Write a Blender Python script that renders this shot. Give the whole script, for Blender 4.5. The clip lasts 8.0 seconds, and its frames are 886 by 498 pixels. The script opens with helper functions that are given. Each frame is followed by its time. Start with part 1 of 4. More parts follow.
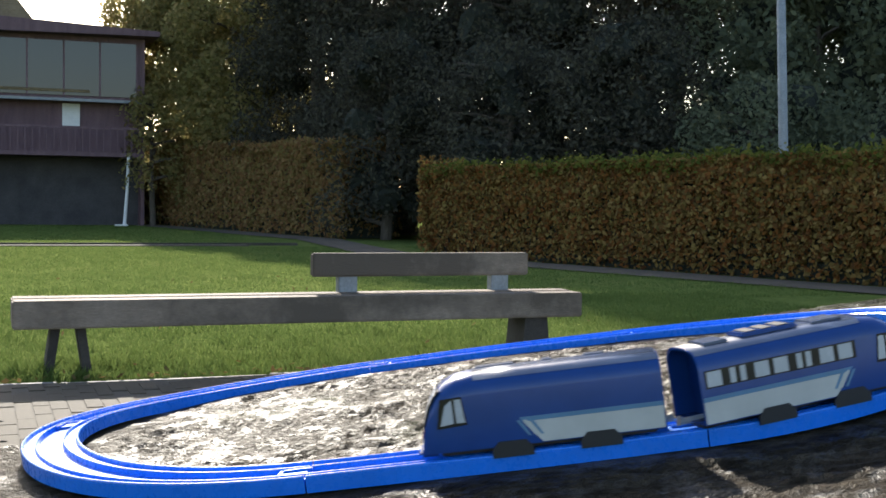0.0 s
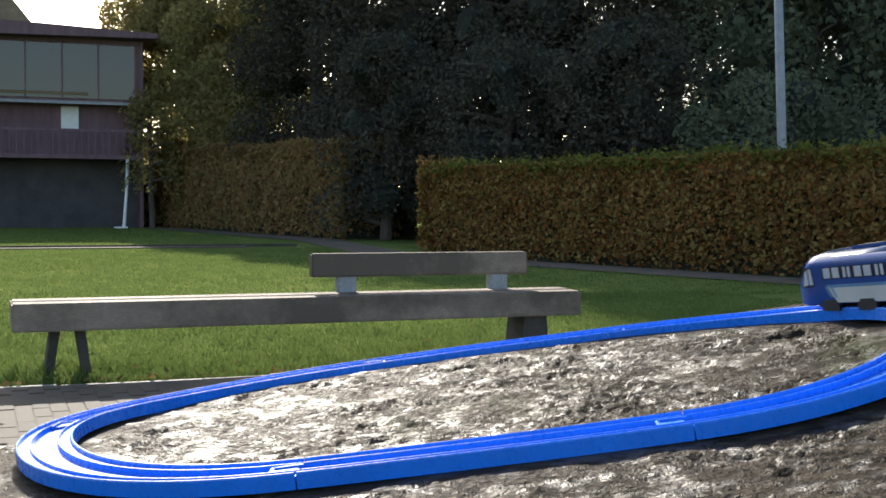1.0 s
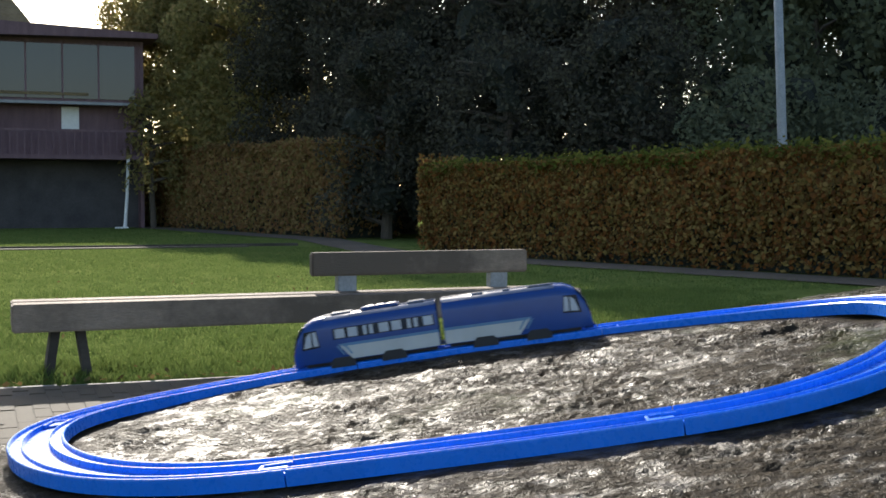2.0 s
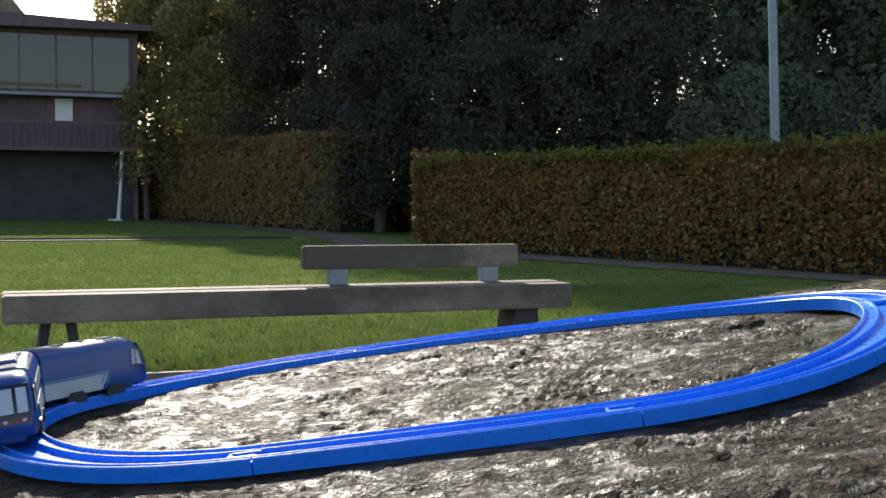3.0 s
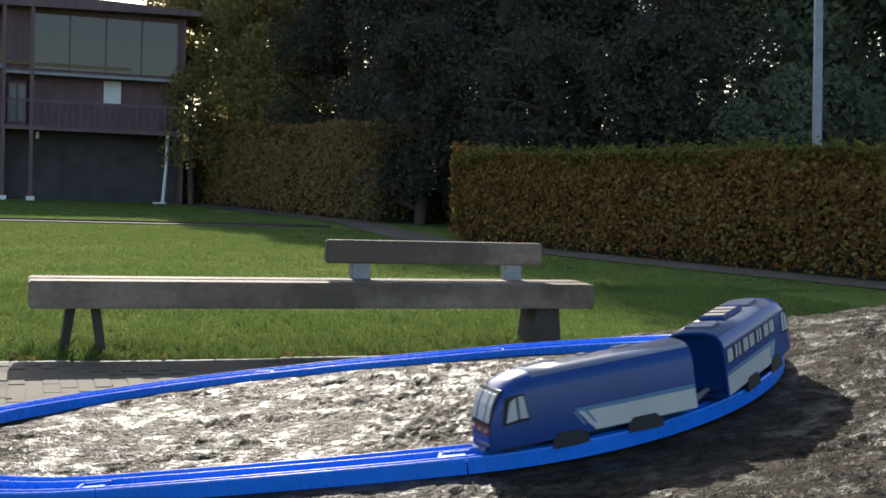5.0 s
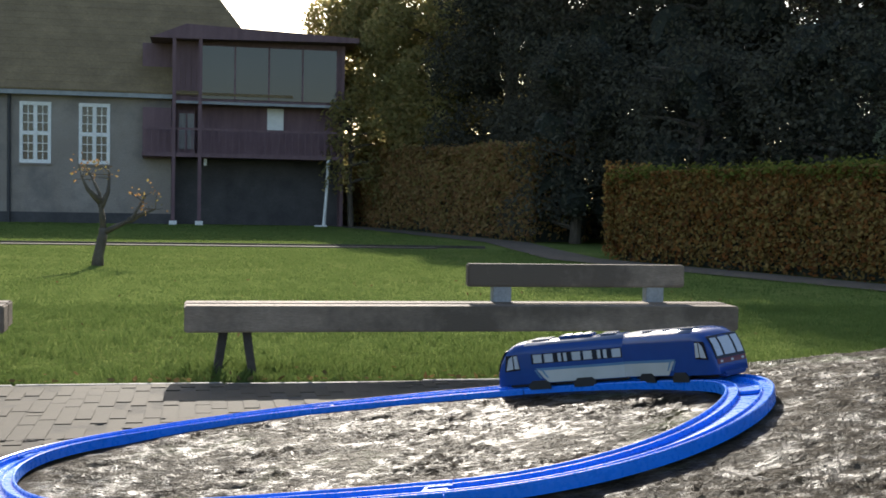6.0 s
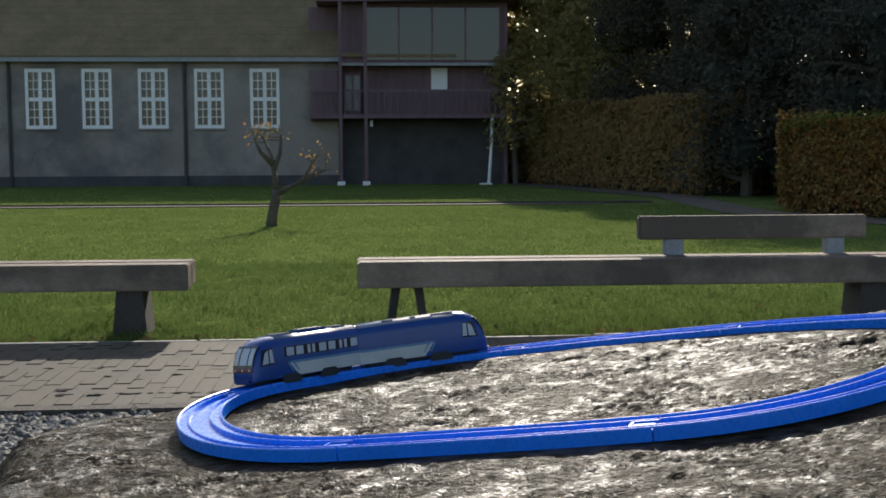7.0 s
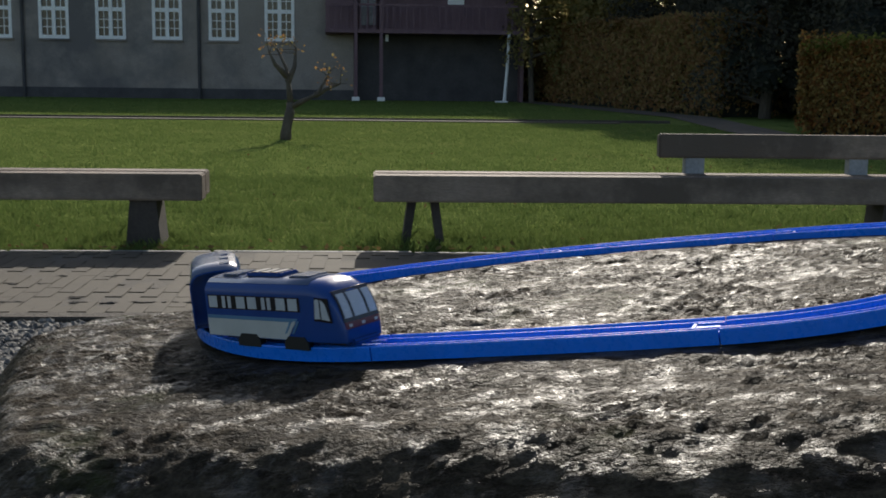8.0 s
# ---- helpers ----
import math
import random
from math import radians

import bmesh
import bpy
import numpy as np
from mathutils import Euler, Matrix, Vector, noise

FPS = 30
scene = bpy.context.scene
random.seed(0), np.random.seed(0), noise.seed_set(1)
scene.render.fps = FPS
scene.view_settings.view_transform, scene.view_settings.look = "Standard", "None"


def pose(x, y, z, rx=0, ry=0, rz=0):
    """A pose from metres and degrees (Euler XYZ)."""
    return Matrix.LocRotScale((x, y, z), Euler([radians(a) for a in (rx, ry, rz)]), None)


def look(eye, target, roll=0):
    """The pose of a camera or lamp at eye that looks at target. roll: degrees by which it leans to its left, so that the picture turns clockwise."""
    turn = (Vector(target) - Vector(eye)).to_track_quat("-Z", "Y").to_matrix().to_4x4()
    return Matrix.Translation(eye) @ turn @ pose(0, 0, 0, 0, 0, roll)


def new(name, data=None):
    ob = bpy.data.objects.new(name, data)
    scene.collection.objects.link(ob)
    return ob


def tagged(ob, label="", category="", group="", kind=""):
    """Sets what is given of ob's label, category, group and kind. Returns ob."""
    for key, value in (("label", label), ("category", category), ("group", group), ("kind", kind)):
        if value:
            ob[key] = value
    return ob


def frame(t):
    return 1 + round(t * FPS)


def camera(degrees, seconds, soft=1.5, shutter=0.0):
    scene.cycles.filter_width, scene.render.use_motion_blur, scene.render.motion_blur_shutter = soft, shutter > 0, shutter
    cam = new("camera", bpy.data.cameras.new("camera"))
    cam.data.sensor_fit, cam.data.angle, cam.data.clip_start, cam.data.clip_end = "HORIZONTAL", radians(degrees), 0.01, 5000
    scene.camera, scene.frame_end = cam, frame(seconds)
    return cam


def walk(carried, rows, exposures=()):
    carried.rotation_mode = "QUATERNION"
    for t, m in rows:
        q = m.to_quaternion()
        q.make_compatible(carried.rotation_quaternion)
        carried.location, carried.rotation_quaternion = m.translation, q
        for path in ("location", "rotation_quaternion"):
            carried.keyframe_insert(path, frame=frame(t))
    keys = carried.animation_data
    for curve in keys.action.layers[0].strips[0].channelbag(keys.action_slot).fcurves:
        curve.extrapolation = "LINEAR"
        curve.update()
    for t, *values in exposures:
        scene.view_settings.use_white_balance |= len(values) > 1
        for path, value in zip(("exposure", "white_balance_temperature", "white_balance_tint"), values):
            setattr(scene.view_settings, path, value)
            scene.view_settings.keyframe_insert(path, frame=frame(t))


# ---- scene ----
PATH = [
    (0, pose(-0.0179, -0.8571, 0.9165, 87.594, -0.840, 1.450)),
    (0.5, pose(-0.0131, -0.8630, 0.9156, 87.600, -0.564, 1.441)),
    (1, pose(-0.0110, -0.8630, 0.9156, 87.582, -0.380, 1.430)),
    (2.5, pose(0.0026, -0.8611, 0.9139, 87.429, -0.009, 1.495)),
    (3, pose(0.0123, -0.8753, 0.9150, 87.238, -0.432, 1.211)),
    (3.5, pose(0.0279, -0.8863, 0.9252, 86.849, -1.000, 1.064)),
    (4, pose(0.0481, -0.8963, 0.9378, 86.466, -1.456, 1.006)),
    (4.2, pose(0.0574, -0.8847, 0.9397, 86.298, -1.760, 0.970)),
    (5.5, pose(0.1962, -0.9245, 0.9690, 87.207, -1.812, 6.702)),
    (6, pose(0.2476, -0.9636, 0.9844, 87.464, -1.124, 10.985)),
    (6.5, pose(0.2409, -0.9685, 0.9770, 86.802, -0.528, 14.845)),
    (7, pose(0.2222, -0.9599, 0.9672, 85.388, 0.274, 18.750)),
    (7.5, pose(0.2056, -0.9684, 0.9575, 83.677, 0.392, 21.907)),
    (8, pose(0.1810, -0.9033, 0.9399, 81.512, -0.696, 19.448)),
]
cam = camera(40.4, 8.0, soft=1.65, shutter=0.15)
walk(cam, PATH, exposures=[(0, 1.15), (1, 1.08), (2.5, 0.85), (4, 0.88), (5.5, 0.88), (6.5, 0.7), (7, 0.35), (7.5, 0.12), (8, -0.02)])

# ---- light: a low autumn sun behind the scene, clear pale sky ----
SUN_EL, SUN_AZ = radians(27.5), radians(-15.5)
world = bpy.data.worlds.new("sky")
scene.world = world
world.use_nodes = True
wn = world.node_tree.nodes
sky = wn.new("ShaderNodeTexSky")
sky.sky_type = "NISHITA"
sky.sun_disc = False
sky.sun_elevation, sky.sun_rotation = SUN_EL, SUN_AZ
sky.dust_density, sky.air_density = 1.5, 1.0
world.node_tree.links.new(sky.outputs[0], wn["Background"].inputs[0])
wn["Background"].inputs[1].default_value = 0.15
sun_dir = Vector((math.sin(SUN_AZ) * math.cos(SUN_EL), math.cos(SUN_AZ) * math.cos(SUN_EL), math.sin(SUN_EL)))
sun = new("sun", bpy.data.lights.new("sun", "SUN"))
sun.data.energy, sun.data.angle, sun.data.color = 5.0, radians(0.53), (1.0, 0.93, 0.82)
sun.matrix_world = look(sun_dir * 50, (0, 0, 0))


# ---- materials ----
def nodes_of(name):
    m = bpy.data.materials.new(name)
    m.use_nodes = True
    return m, m.node_tree.nodes, m.node_tree.links, m.node_tree.nodes["Principled BSDF"]


def ramp(nt, links, fac, stops):
    r = nt.new("ShaderNodeValToRGB")
    el = r.color_ramp.elements
    while len(el) < len(stops):
        el.new(0.5)
    for e, (p, c) in zip(el, stops):
        e.position, e.color = p, (*c, 1)
    links.new(fac, r.inputs[0])
    return r.outputs[0]


def tex_noise(nt, links, coord, scale, detail=4, rough=0.55, stretch=None):
    n = nt.new("ShaderNodeTexNoise")
    n.inputs["Scale"].default_value, n.inputs["Detail"].default_value, n.inputs["Roughness"].default_value = scale, detail, rough
    if stretch:
        mp = nt.new("ShaderNodeMapping")
        mp.inputs["Scale"].default_value = stretch
        links.new(coord, mp.inputs[0])
        coord = mp.outputs[0]
    links.new(coord, n.inputs["Vector"])
    return n.outputs["Fac"]


def mix(nt, links, fac, a, b, mode="MIX"):
    m = nt.new("ShaderNodeMix")
    m.data_type, m.blend_type = "RGBA", mode
    for sock, v in ((m.inputs["Factor"], fac), (m.inputs["A"], a), (m.inputs["B"], b)):
        if isinstance(v, (int, float)):
            sock.default_value = v
        elif isinstance(v, tuple):
            sock.default_value = (*v, 1)
        else:
            links.new(v, sock)
    return m.outputs["Result"]


def bump(nt, links, bsdf, height, strength, dist):
    b = nt.new("ShaderNodeBump")
    b.inputs["Strength"].default_value, b.inputs["Distance"].default_value = strength, dist
    links.new(height, b.inputs["Height"])
    links.new(b.outputs[0], bsdf.inputs["Normal"])


def surface(name, c1, c2, rough=0.6, scale=8.0, fine=60.0, relief=0.3, depth=0.01, spec=0.5, metal=0.0, stretch=None, island=0.0, obj=0.0, dark=None):
    """Two-scale procedural surface: broad mottling c1..c2, fine grain, bump."""
    m, nt, links, p = nodes_of(name)
    co = nt.new("ShaderNodeTexCoord").outputs["Object"]
    broad = tex_noise(nt, links, co, scale, 5, 0.6, stretch)
    grain = tex_noise(nt, links, co, fine, 4, 0.65, stretch)
    col = ramp(nt, links, broad, [(0.3, c1), (0.7, c2)])
    g = ramp(nt, links, grain, [(0.3, (0.72, 0.72, 0.72)), (0.7, (1.2, 1.2, 1.2))])
    col = mix(nt, links, 0.8, col, g, "MULTIPLY")
    if dark:
        stain = ramp(nt, links, tex_noise(nt, links, co, scale * 0.37, 6, 0.7), [(0.46, (0, 0, 0)), (0.62, (1, 1, 1))])
        col = mix(nt, links, stain, col, dark)
    if island or obj:
        if island:
            src = nt.new("ShaderNodeNewGeometry").outputs["Random Per Island"]
        else:
            src = nt.new("ShaderNodeObjectInfo").outputs["Random"]
        k = island or obj
        v = ramp(nt, links, src, [(0.0, (1 - k, 1 - k, 1 - k)), (1.0, (1 + k, 1 + k, 1 + k))])
        col = mix(nt, links, 1.0, col, v, "MULTIPLY")
    links.new(col, p.inputs["Base Color"])
    p.inputs["Metallic"].default_value = metal
    p.inputs["Specular IOR Level"].default_value = spec
    rr = nt.new("ShaderNodeMapRange")
    rr.inputs["To Min"].default_value, rr.inputs["To Max"].default_value = max(rough - 0.1, 0.03), min(rough + 0.1, 1)
    links.new(grain, rr.inputs[0])
    links.new(rr.outputs[0], p.inputs["Roughness"])
    if relief:
        bump(nt, links, p, grain, relief, depth)
    return m


def leaf_material(name, stops, trans=0.35):
    """Leaves: hue by island, part of the light passes through."""
    m, nt, links, p = nodes_of(name)
    src = nt.new("ShaderNodeNewGeometry").outputs["Random Per Island"]
    n = len(stops)
    col = ramp(nt, links, src, [(i / (n - 1), c) for i, c in enumerate(stops)])
    links.new(col, p.inputs["Base Color"])
    p.inputs["Roughness"].default_value = 0.8
    p.inputs["Specular IOR Level"].default_value = 0.0
    tr = nt.new("ShaderNodeBsdfTranslucent")
    links.new(col, tr.inputs[0])
    ms = nt.new("ShaderNodeMixShader")
    ms.inputs[0].default_value = trans
    links.new(p.outputs[0], ms.inputs[1])
    links.new(tr.outputs[0], ms.inputs[2])
    links.new(ms.outputs[0], nt["Material Output"].inputs[0])
    return m


def plastic(name, col, rough=0.3, var=0.08, spec=0.5):
    m, nt, links, p = nodes_of(name)
    co = nt.new("ShaderNodeTexCoord").outputs["Object"]
    n = tex_noise(nt, links, co, 35, 5, 0.6)
    a = tuple(max(0, c * (1 - var)) for c in col)
    b = tuple(c * (1 + var) for c in col)
    links.new(ramp(nt, links, n, [(0.35, a), (0.65, b)]), p.inputs["Base Color"])
    rr = nt.new("ShaderNodeMapRange")
    rr.inputs["To Min"].default_value, rr.inputs["To Max"].default_value = rough - 0.06, rough + 0.08
    links.new(tex_noise(nt, links, co, 220, 3, 0.6), rr.inputs[0])
    links.new(rr.outputs[0], p.inputs["Roughness"])
    p.inputs["Specular IOR Level"].default_value = spec
    bump(nt, links, p, tex_noise(nt, links, co, 90, 3, 0.5), 0.05, 0.001)
    return m


def rock_material():
    m, nt, links, p = nodes_of("granite")
    co = nt.new("ShaderNodeTexCoord").outputs["Object"]
    broad = tex_noise(nt, links, co, 9, 8, 0.65)
    grain = tex_noise(nt, links, co, 130, 6, 0.7)
    speck = tex_noise(nt, links, co, 420, 3, 0.6)
    col = ramp(nt, links, broad, [(0.28, (0.026, 0.020, 0.014)), (0.45, (0.050, 0.041, 0.030)), (0.6, (0.076, 0.063, 0.047)), (0.75, (0.045, 0.037, 0.025))])
    col = mix(nt, links, 0.85, col, ramp(nt, links, grain, [(0.3, (0.5, 0.5, 0.5)), (0.7, (1.35, 1.33, 1.28))]), "MULTIPLY")
    col = mix(nt, links, 0.6, col, ramp(nt, links, speck, [(0.35, (0.6, 0.6, 0.62)), (0.65, (1.3, 1.28, 1.22))]), "MULTIPLY")
    flaky = tex_noise(nt, links, co, 85, 5, 0.7, (0.5, 1.3, 1.0))
    col = mix(nt, links, 0.9, col, ramp(nt, links, flaky, [(0.36, (0.34, 0.32, 0.29)), (0.5, (0.85, 0.84, 0.82)), (0.64, (1.4, 1.38, 1.34))]), "MULTIPLY")
    moss = ramp(nt, links, tex_noise(nt, links, co, 5.5, 7, 0.7), [(0.56, (0, 0, 0)), (0.68, (1, 1, 1))])
    col = mix(nt, links, moss, col, (0.045, 0.052, 0.018))
    links.new(col, p.inputs["Base Color"])
    links.new(ramp(nt, links, broad, [(0.3, (0.26, 0.26, 0.26)), (0.7, (0.50, 0.50, 0.50))]), p.inputs["Roughness"])
    wet = ramp(nt, links, tex_noise(nt, links, co, 38, 6, 0.7), [(0.52, (0.02, 0.02, 0.02)), (0.64, (0.33, 0.33, 0.33))])
    links.new(wet, p.inputs["Specular IOR Level"])
    bump(nt, links, p, mix(nt, links, 0.25, mix(nt, links, 0.6, grain, flaky), speck), 1.0, 0.022)
    return m


def lawn_material():
    m, nt, links, p = nodes_of("lawn")
    co = nt.new("ShaderNodeTexCoord").outputs["Object"]
    a = tex_noise(nt, links, co, 0.45, 6, 0.6)
    b = tex_noise(nt, links, co, 9, 6, 0.7)
    c = tex_noise(nt, links, co, 60, 3, 0.6)
    col = ramp(nt, links, a, [(0.3, (0.122, 0.162, 0.046)), (0.55, (0.155, 0.194, 0.058)), (0.75, (0.200, 0.212, 0.075))])
    col = mix(nt, links, 0.8, col, ramp(nt, links, b, [(0.3, (0.55, 0.6, 0.5)), (0.7, (1.3, 1.25, 1.2))]), "MULTIPLY")
    col = mix(nt, links, 0.6, col, ramp(nt, links, c, [(0.3, (0.6, 0.6, 0.6)), (0.7, (1.3, 1.3, 1.3))]), "MULTIPLY")
    links.new(col, p.inputs["Base Color"])
    p.inputs["Roughness"].default_value = 0.95
    p.inputs["Specular IOR Level"].default_value = 0.0
    bump(nt, links, p, mix(nt, links, 0.5, b, c), 0.9, 0.06)
    return m


BLUE = plastic("track_blue_plastic", (0.003, 0.165, 0.72), 0.27)
TRAIN_BLUE = plastic("train_blue_plastic", (0.009, 0.047, 0.20), 0.2, spec=0.35)
WHITE = plastic("white_print", (0.45, 0.45, 0.43), 0.35)
TEAL = plastic("teal_print", (0.085, 0.19, 0.31), 0.35)
BLACK = plastic("black_print", (0.008, 0.009, 0.014), 0.22)
PANE = plastic("silver_pane_print", (0.43, 0.44, 0.46), 0.25)
RED = plastic("red_print", (0.10, 0.009, 0.018), 0.3)
TYRE = plastic("dark_plastic", (0.012, 0.012, 0.014), 0.5)
GREY = plastic("grey_plastic", (0.30, 0.31, 0.33), 0.3)
ROOF = plastic("grey_blue_roof", (0.085, 0.105, 0.165), 0.2)
ROCK = rock_material()
LAWN = lawn_material()
CONCRETE = surface("weathered_timber", (0.19, 0.143, 0.108), (0.31, 0.240, 0.185), 0.8, 3.0, 34, 0.7, 0.008, spec=0.3, stretch=(1, 4, 4), dark=(0.11, 0.085, 0.065))
# leg concrete, its colour darkened to carry the shade under the bench seat
CONCRETE_SHADED = surface("shade_darkened_concrete", (0.030, 0.025, 0.021), (0.060, 0.050, 0.042), 0.9, 6, 60, 0.5, 0.006)
BRICKS = surface("paving_brick", (0.052, 0.043, 0.030), (0.078, 0.064, 0.045), 0.85, 1.3, 60, 0.4, 0.003, spec=0.25, obj=0.07)
BRICKS_I = surface("paving_brick_far", (0.052, 0.043, 0.030), (0.078, 0.064, 0.045), 0.85, 1.3, 60, 0.4, 0.003, spec=0.25, island=0.07)
SAND = surface("joint_sand", (0.040, 0.033, 0.024), (0.065, 0.054, 0.040), 0.95, 12, 150, 0.6, 0.004)
KERB = surface("kerb_stone", (0.16, 0.15, 0.13), (0.30, 0.28, 0.25), 0.8, 6, 80, 0.4, 0.004)
STONE = surface("gravel_stone", (0.046, 0.042, 0.036), (0.145, 0.134, 0.116), 0.8, 20, 120, 0.4, 0.004, island=0.7)
GRIT = surface("grit", (0.050, 0.046, 0.040), (0.105, 0.098, 0.088), 0.9, 55, 110, 1.0, 0.03)
SOIL = surface("soil", (0.05, 0.042, 0.032), (0.085, 0.07, 0.055), 0.95, 4, 60, 0.8, 0.02)
STRIP = surface("gravel_path", (0.070, 0.054, 0.036), (0.105, 0.082, 0.056), 0.95, 2, 50, 0.6, 0.01)
RENDERED = surface("plastered_wall", (0.235, 0.195, 0.165), (0.33, 0.285, 0.25), 0.9, 0.8, 30, 0.3, 0.01, dark=(0.14, 0.125, 0.12))
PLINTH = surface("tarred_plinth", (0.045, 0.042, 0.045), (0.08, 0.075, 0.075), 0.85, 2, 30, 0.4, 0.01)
TILE = surface("roof_tile", (0.15, 0.105, 0.05), (0.24, 0.17, 0.085), 0.85, 1.2, 14, 0.6, 0.03)
FRAME = surface("white_paint", (0.72, 0.71, 0.69), (0.82, 0.81, 0.79), 0.5, 4, 40, 0.1, 0.002)
CURTAIN = surface("curtain_behind_glass", (0.13, 0.12, 0.13), (0.22, 0.21, 0.22), 0.35, 5, 30, 0.1, 0.002, stretch=(6, 6, 0.5))
DARKWOOD = surface("dark_boarding", (0.115, 0.062, 0.074), (0.18, 0.105, 0.118), 0.7, 1.5, 25, 0.4, 0.01, stretch=(4, 4, 0.6))
STEEL = surface("galvanised_steel", (0.20, 0.21, 0.225), (0.28, 0.29, 0.305), 0.5, 6, 60, 0.1, 0.002, metal=0.2)
BARK = surface("bark", (0.06, 0.048, 0.036), (0.13, 0.105, 0.08), 0.95, 8, 60, 0.8, 0.02, stretch=(1, 1, 0.3))
# near-black filler: shade deep inside hedges and crowns, put into the colour
CORE = surface("dark_shade_filler", (0.018, 0.022, 0.015), (0.035, 0.04, 0.025), 0.95, 3, 20, 0.8, 0.1)
GRASS = leaf_material("grass_blades", [(0.110, 0.160, 0.042), (0.123, 0.173, 0.047), (0.137, 0.184, 0.053), (0.155, 0.193, 0.062)], 0.34)
HEDGE_R = leaf_material("beech_leaves", [(0.20, 0.080, 0.028), (0.30, 0.130, 0.040), (0.15, 0.115, 0.036), (0.15, 0.060, 0.026), (0.27, 0.200, 0.065), (0.36, 0.230, 0.085), (0.14, 0.095, 0.036)], 0.40)
HEDGE_G = leaf_material("beech_leaves_green", [(0.08, 0.10, 0.022), (0.13, 0.14, 0.03), (0.20, 0.17, 0.04)], 0.35)
HEDGE_L = leaf_material("beech_leaves_brown", [(0.24, 0.125, 0.06), (0.31, 0.175, 0.075), (0.21, 0.175, 0.06), (0.37, 0.24, 0.11)], 0.38)
DARKLEAF = leaf_material("dark_conifer", [(0.056, 0.052, 0.042), (0.080, 0.076, 0.056), (0.110, 0.103, 0.073)], 0.38)
GREENLEAF = leaf_material("green_foliage", [(0.24, 0.225, 0.09), (0.33, 0.29, 0.115), (0.42, 0.32, 0.145)], 0.65)
GREYLEAF = leaf_material("grey_green_foliage", [(0.135, 0.150, 0.098), (0.17, 0.19, 0.118), (0.215, 0.225, 0.135)], 0.6)
YELLOWLEAF = leaf_material("yellow_leaves", [(0.13, 0.085, 0.035), (0.17, 0.13, 0.055), (0.10, 0.08, 0.03)], 0.3)
m_, nt_, ln_, GLASS = nodes_of("dark_window_glass")
GLASS.inputs["Base Color"].default_value = (0.02, 0.022, 0.026, 1)
GLASS.inputs["Roughness"].default_value = 0.06
bump(nt_, ln_, GLASS, tex_noise(nt_, ln_, nt_.new("ShaderNodeTexCoord").outputs["Object"], 1.2, 3), 0.08, 0.02)
GLASS = m_


# ---- mesh helpers ----
def link_mesh(name, bm, material, parent=None, label="", smooth=False):
    me = bpy.data.meshes.new(name)
    bmesh.ops.recalc_face_normals(bm, faces=bm.faces)
    bm.to_mesh(me)
    bm.free()
    for mt in (material if isinstance(material, (list, tuple)) else [material]):
        me.materials.append(mt)
    if smooth:
        for f in me.polygons:
            f.use_smooth = True
    ob = new(name, me)
    if parent:
        ob.parent = parent
    if label:
        ob["label"] = label
    return ob


def part(name, bm, material, parent, label="", smooth=False):
    return link_mesh(name, bm, material, parent, label, smooth)


def cuboid(bm, x0, x1, y0, y1, z0, z1, bevel=0.0, m=None):
    r = bmesh.ops.create_cube(bm, size=1)
    mm = Matrix.Translation(((x0 + x1) / 2, (y0 + y1) / 2, (z0 + z1) / 2)) @ Matrix.Diagonal((x1 - x0, y1 - y0, z1 - z0, 1))
    bmesh.ops.transform(bm, matrix=(m @ mm) if m else mm, verts=r["verts"])
    if bevel:
        ed = list({e for v in r["verts"] for e in v.link_edges})
        bmesh.ops.bevel(bm, geom=ed, offset=bevel, segments=2, affect="EDGES")


def tube(bm, pts, radii, sides=8, caps=True):
    rings = []
    for i, p in enumerate(pts):
        p = Vector(p)
        d = (Vector(pts[min(i + 1, len(pts) - 1)]) - Vector(pts[max(i - 1, 0)])).normalized()
        q = d.to_track_quat("Z", "Y").to_matrix()
        rings.append([bm.verts.new(p + q @ Vector((math.cos(a) * radii[i], math.sin(a) * radii[i], 0))) for a in [2 * math.pi * k / sides for k in range(sides)]])
    for a, b in zip(rings, rings[1:]):
        for k in range(sides):
            bm.faces.new((a[k], a[(k + 1) % sides], b[(k + 1) % sides], b[k]))
    if caps:
        bm.faces.new(rings[0][::-1])
        bm.faces.new(rings[-1])


def prism(bm, poly, y0, y1):
    """A polygon in x,z extruded from y0 to y1."""
    a = [bm.verts.new((x, y0, z)) for x, z in poly]
    b = [bm.verts.new((x, y1, z)) for x, z in poly]
    bm.faces.new(a)
    bm.faces.new(b[::-1])
    n = len(poly)
    for i in range(n):
        bm.faces.new((a[i], b[i], b[(i + 1) % n], a[(i + 1) % n]))


def mesh_object(name, verts, faces, material, parent=None, smooth=False):
    me = bpy.data.meshes.new(name)
    me.from_pydata(verts.tolist() if hasattr(verts, "tolist") else verts, [], faces.tolist() if hasattr(faces, "tolist") else faces)
    me.materials.append(material)
    if smooth:
        me.polygons.foreach_set("use_smooth", np.ones(len(me.polygons), dtype=bool))
    me.update()
    ob = new(name, me)
    if parent:
        ob.parent = parent
    return ob


def empty(name, m, label, category, group="", kind=""):
    e = new(name)
    e.matrix_world = m
    return tagged(e, label, category, group, kind)


rng = np.random.default_rng(7)


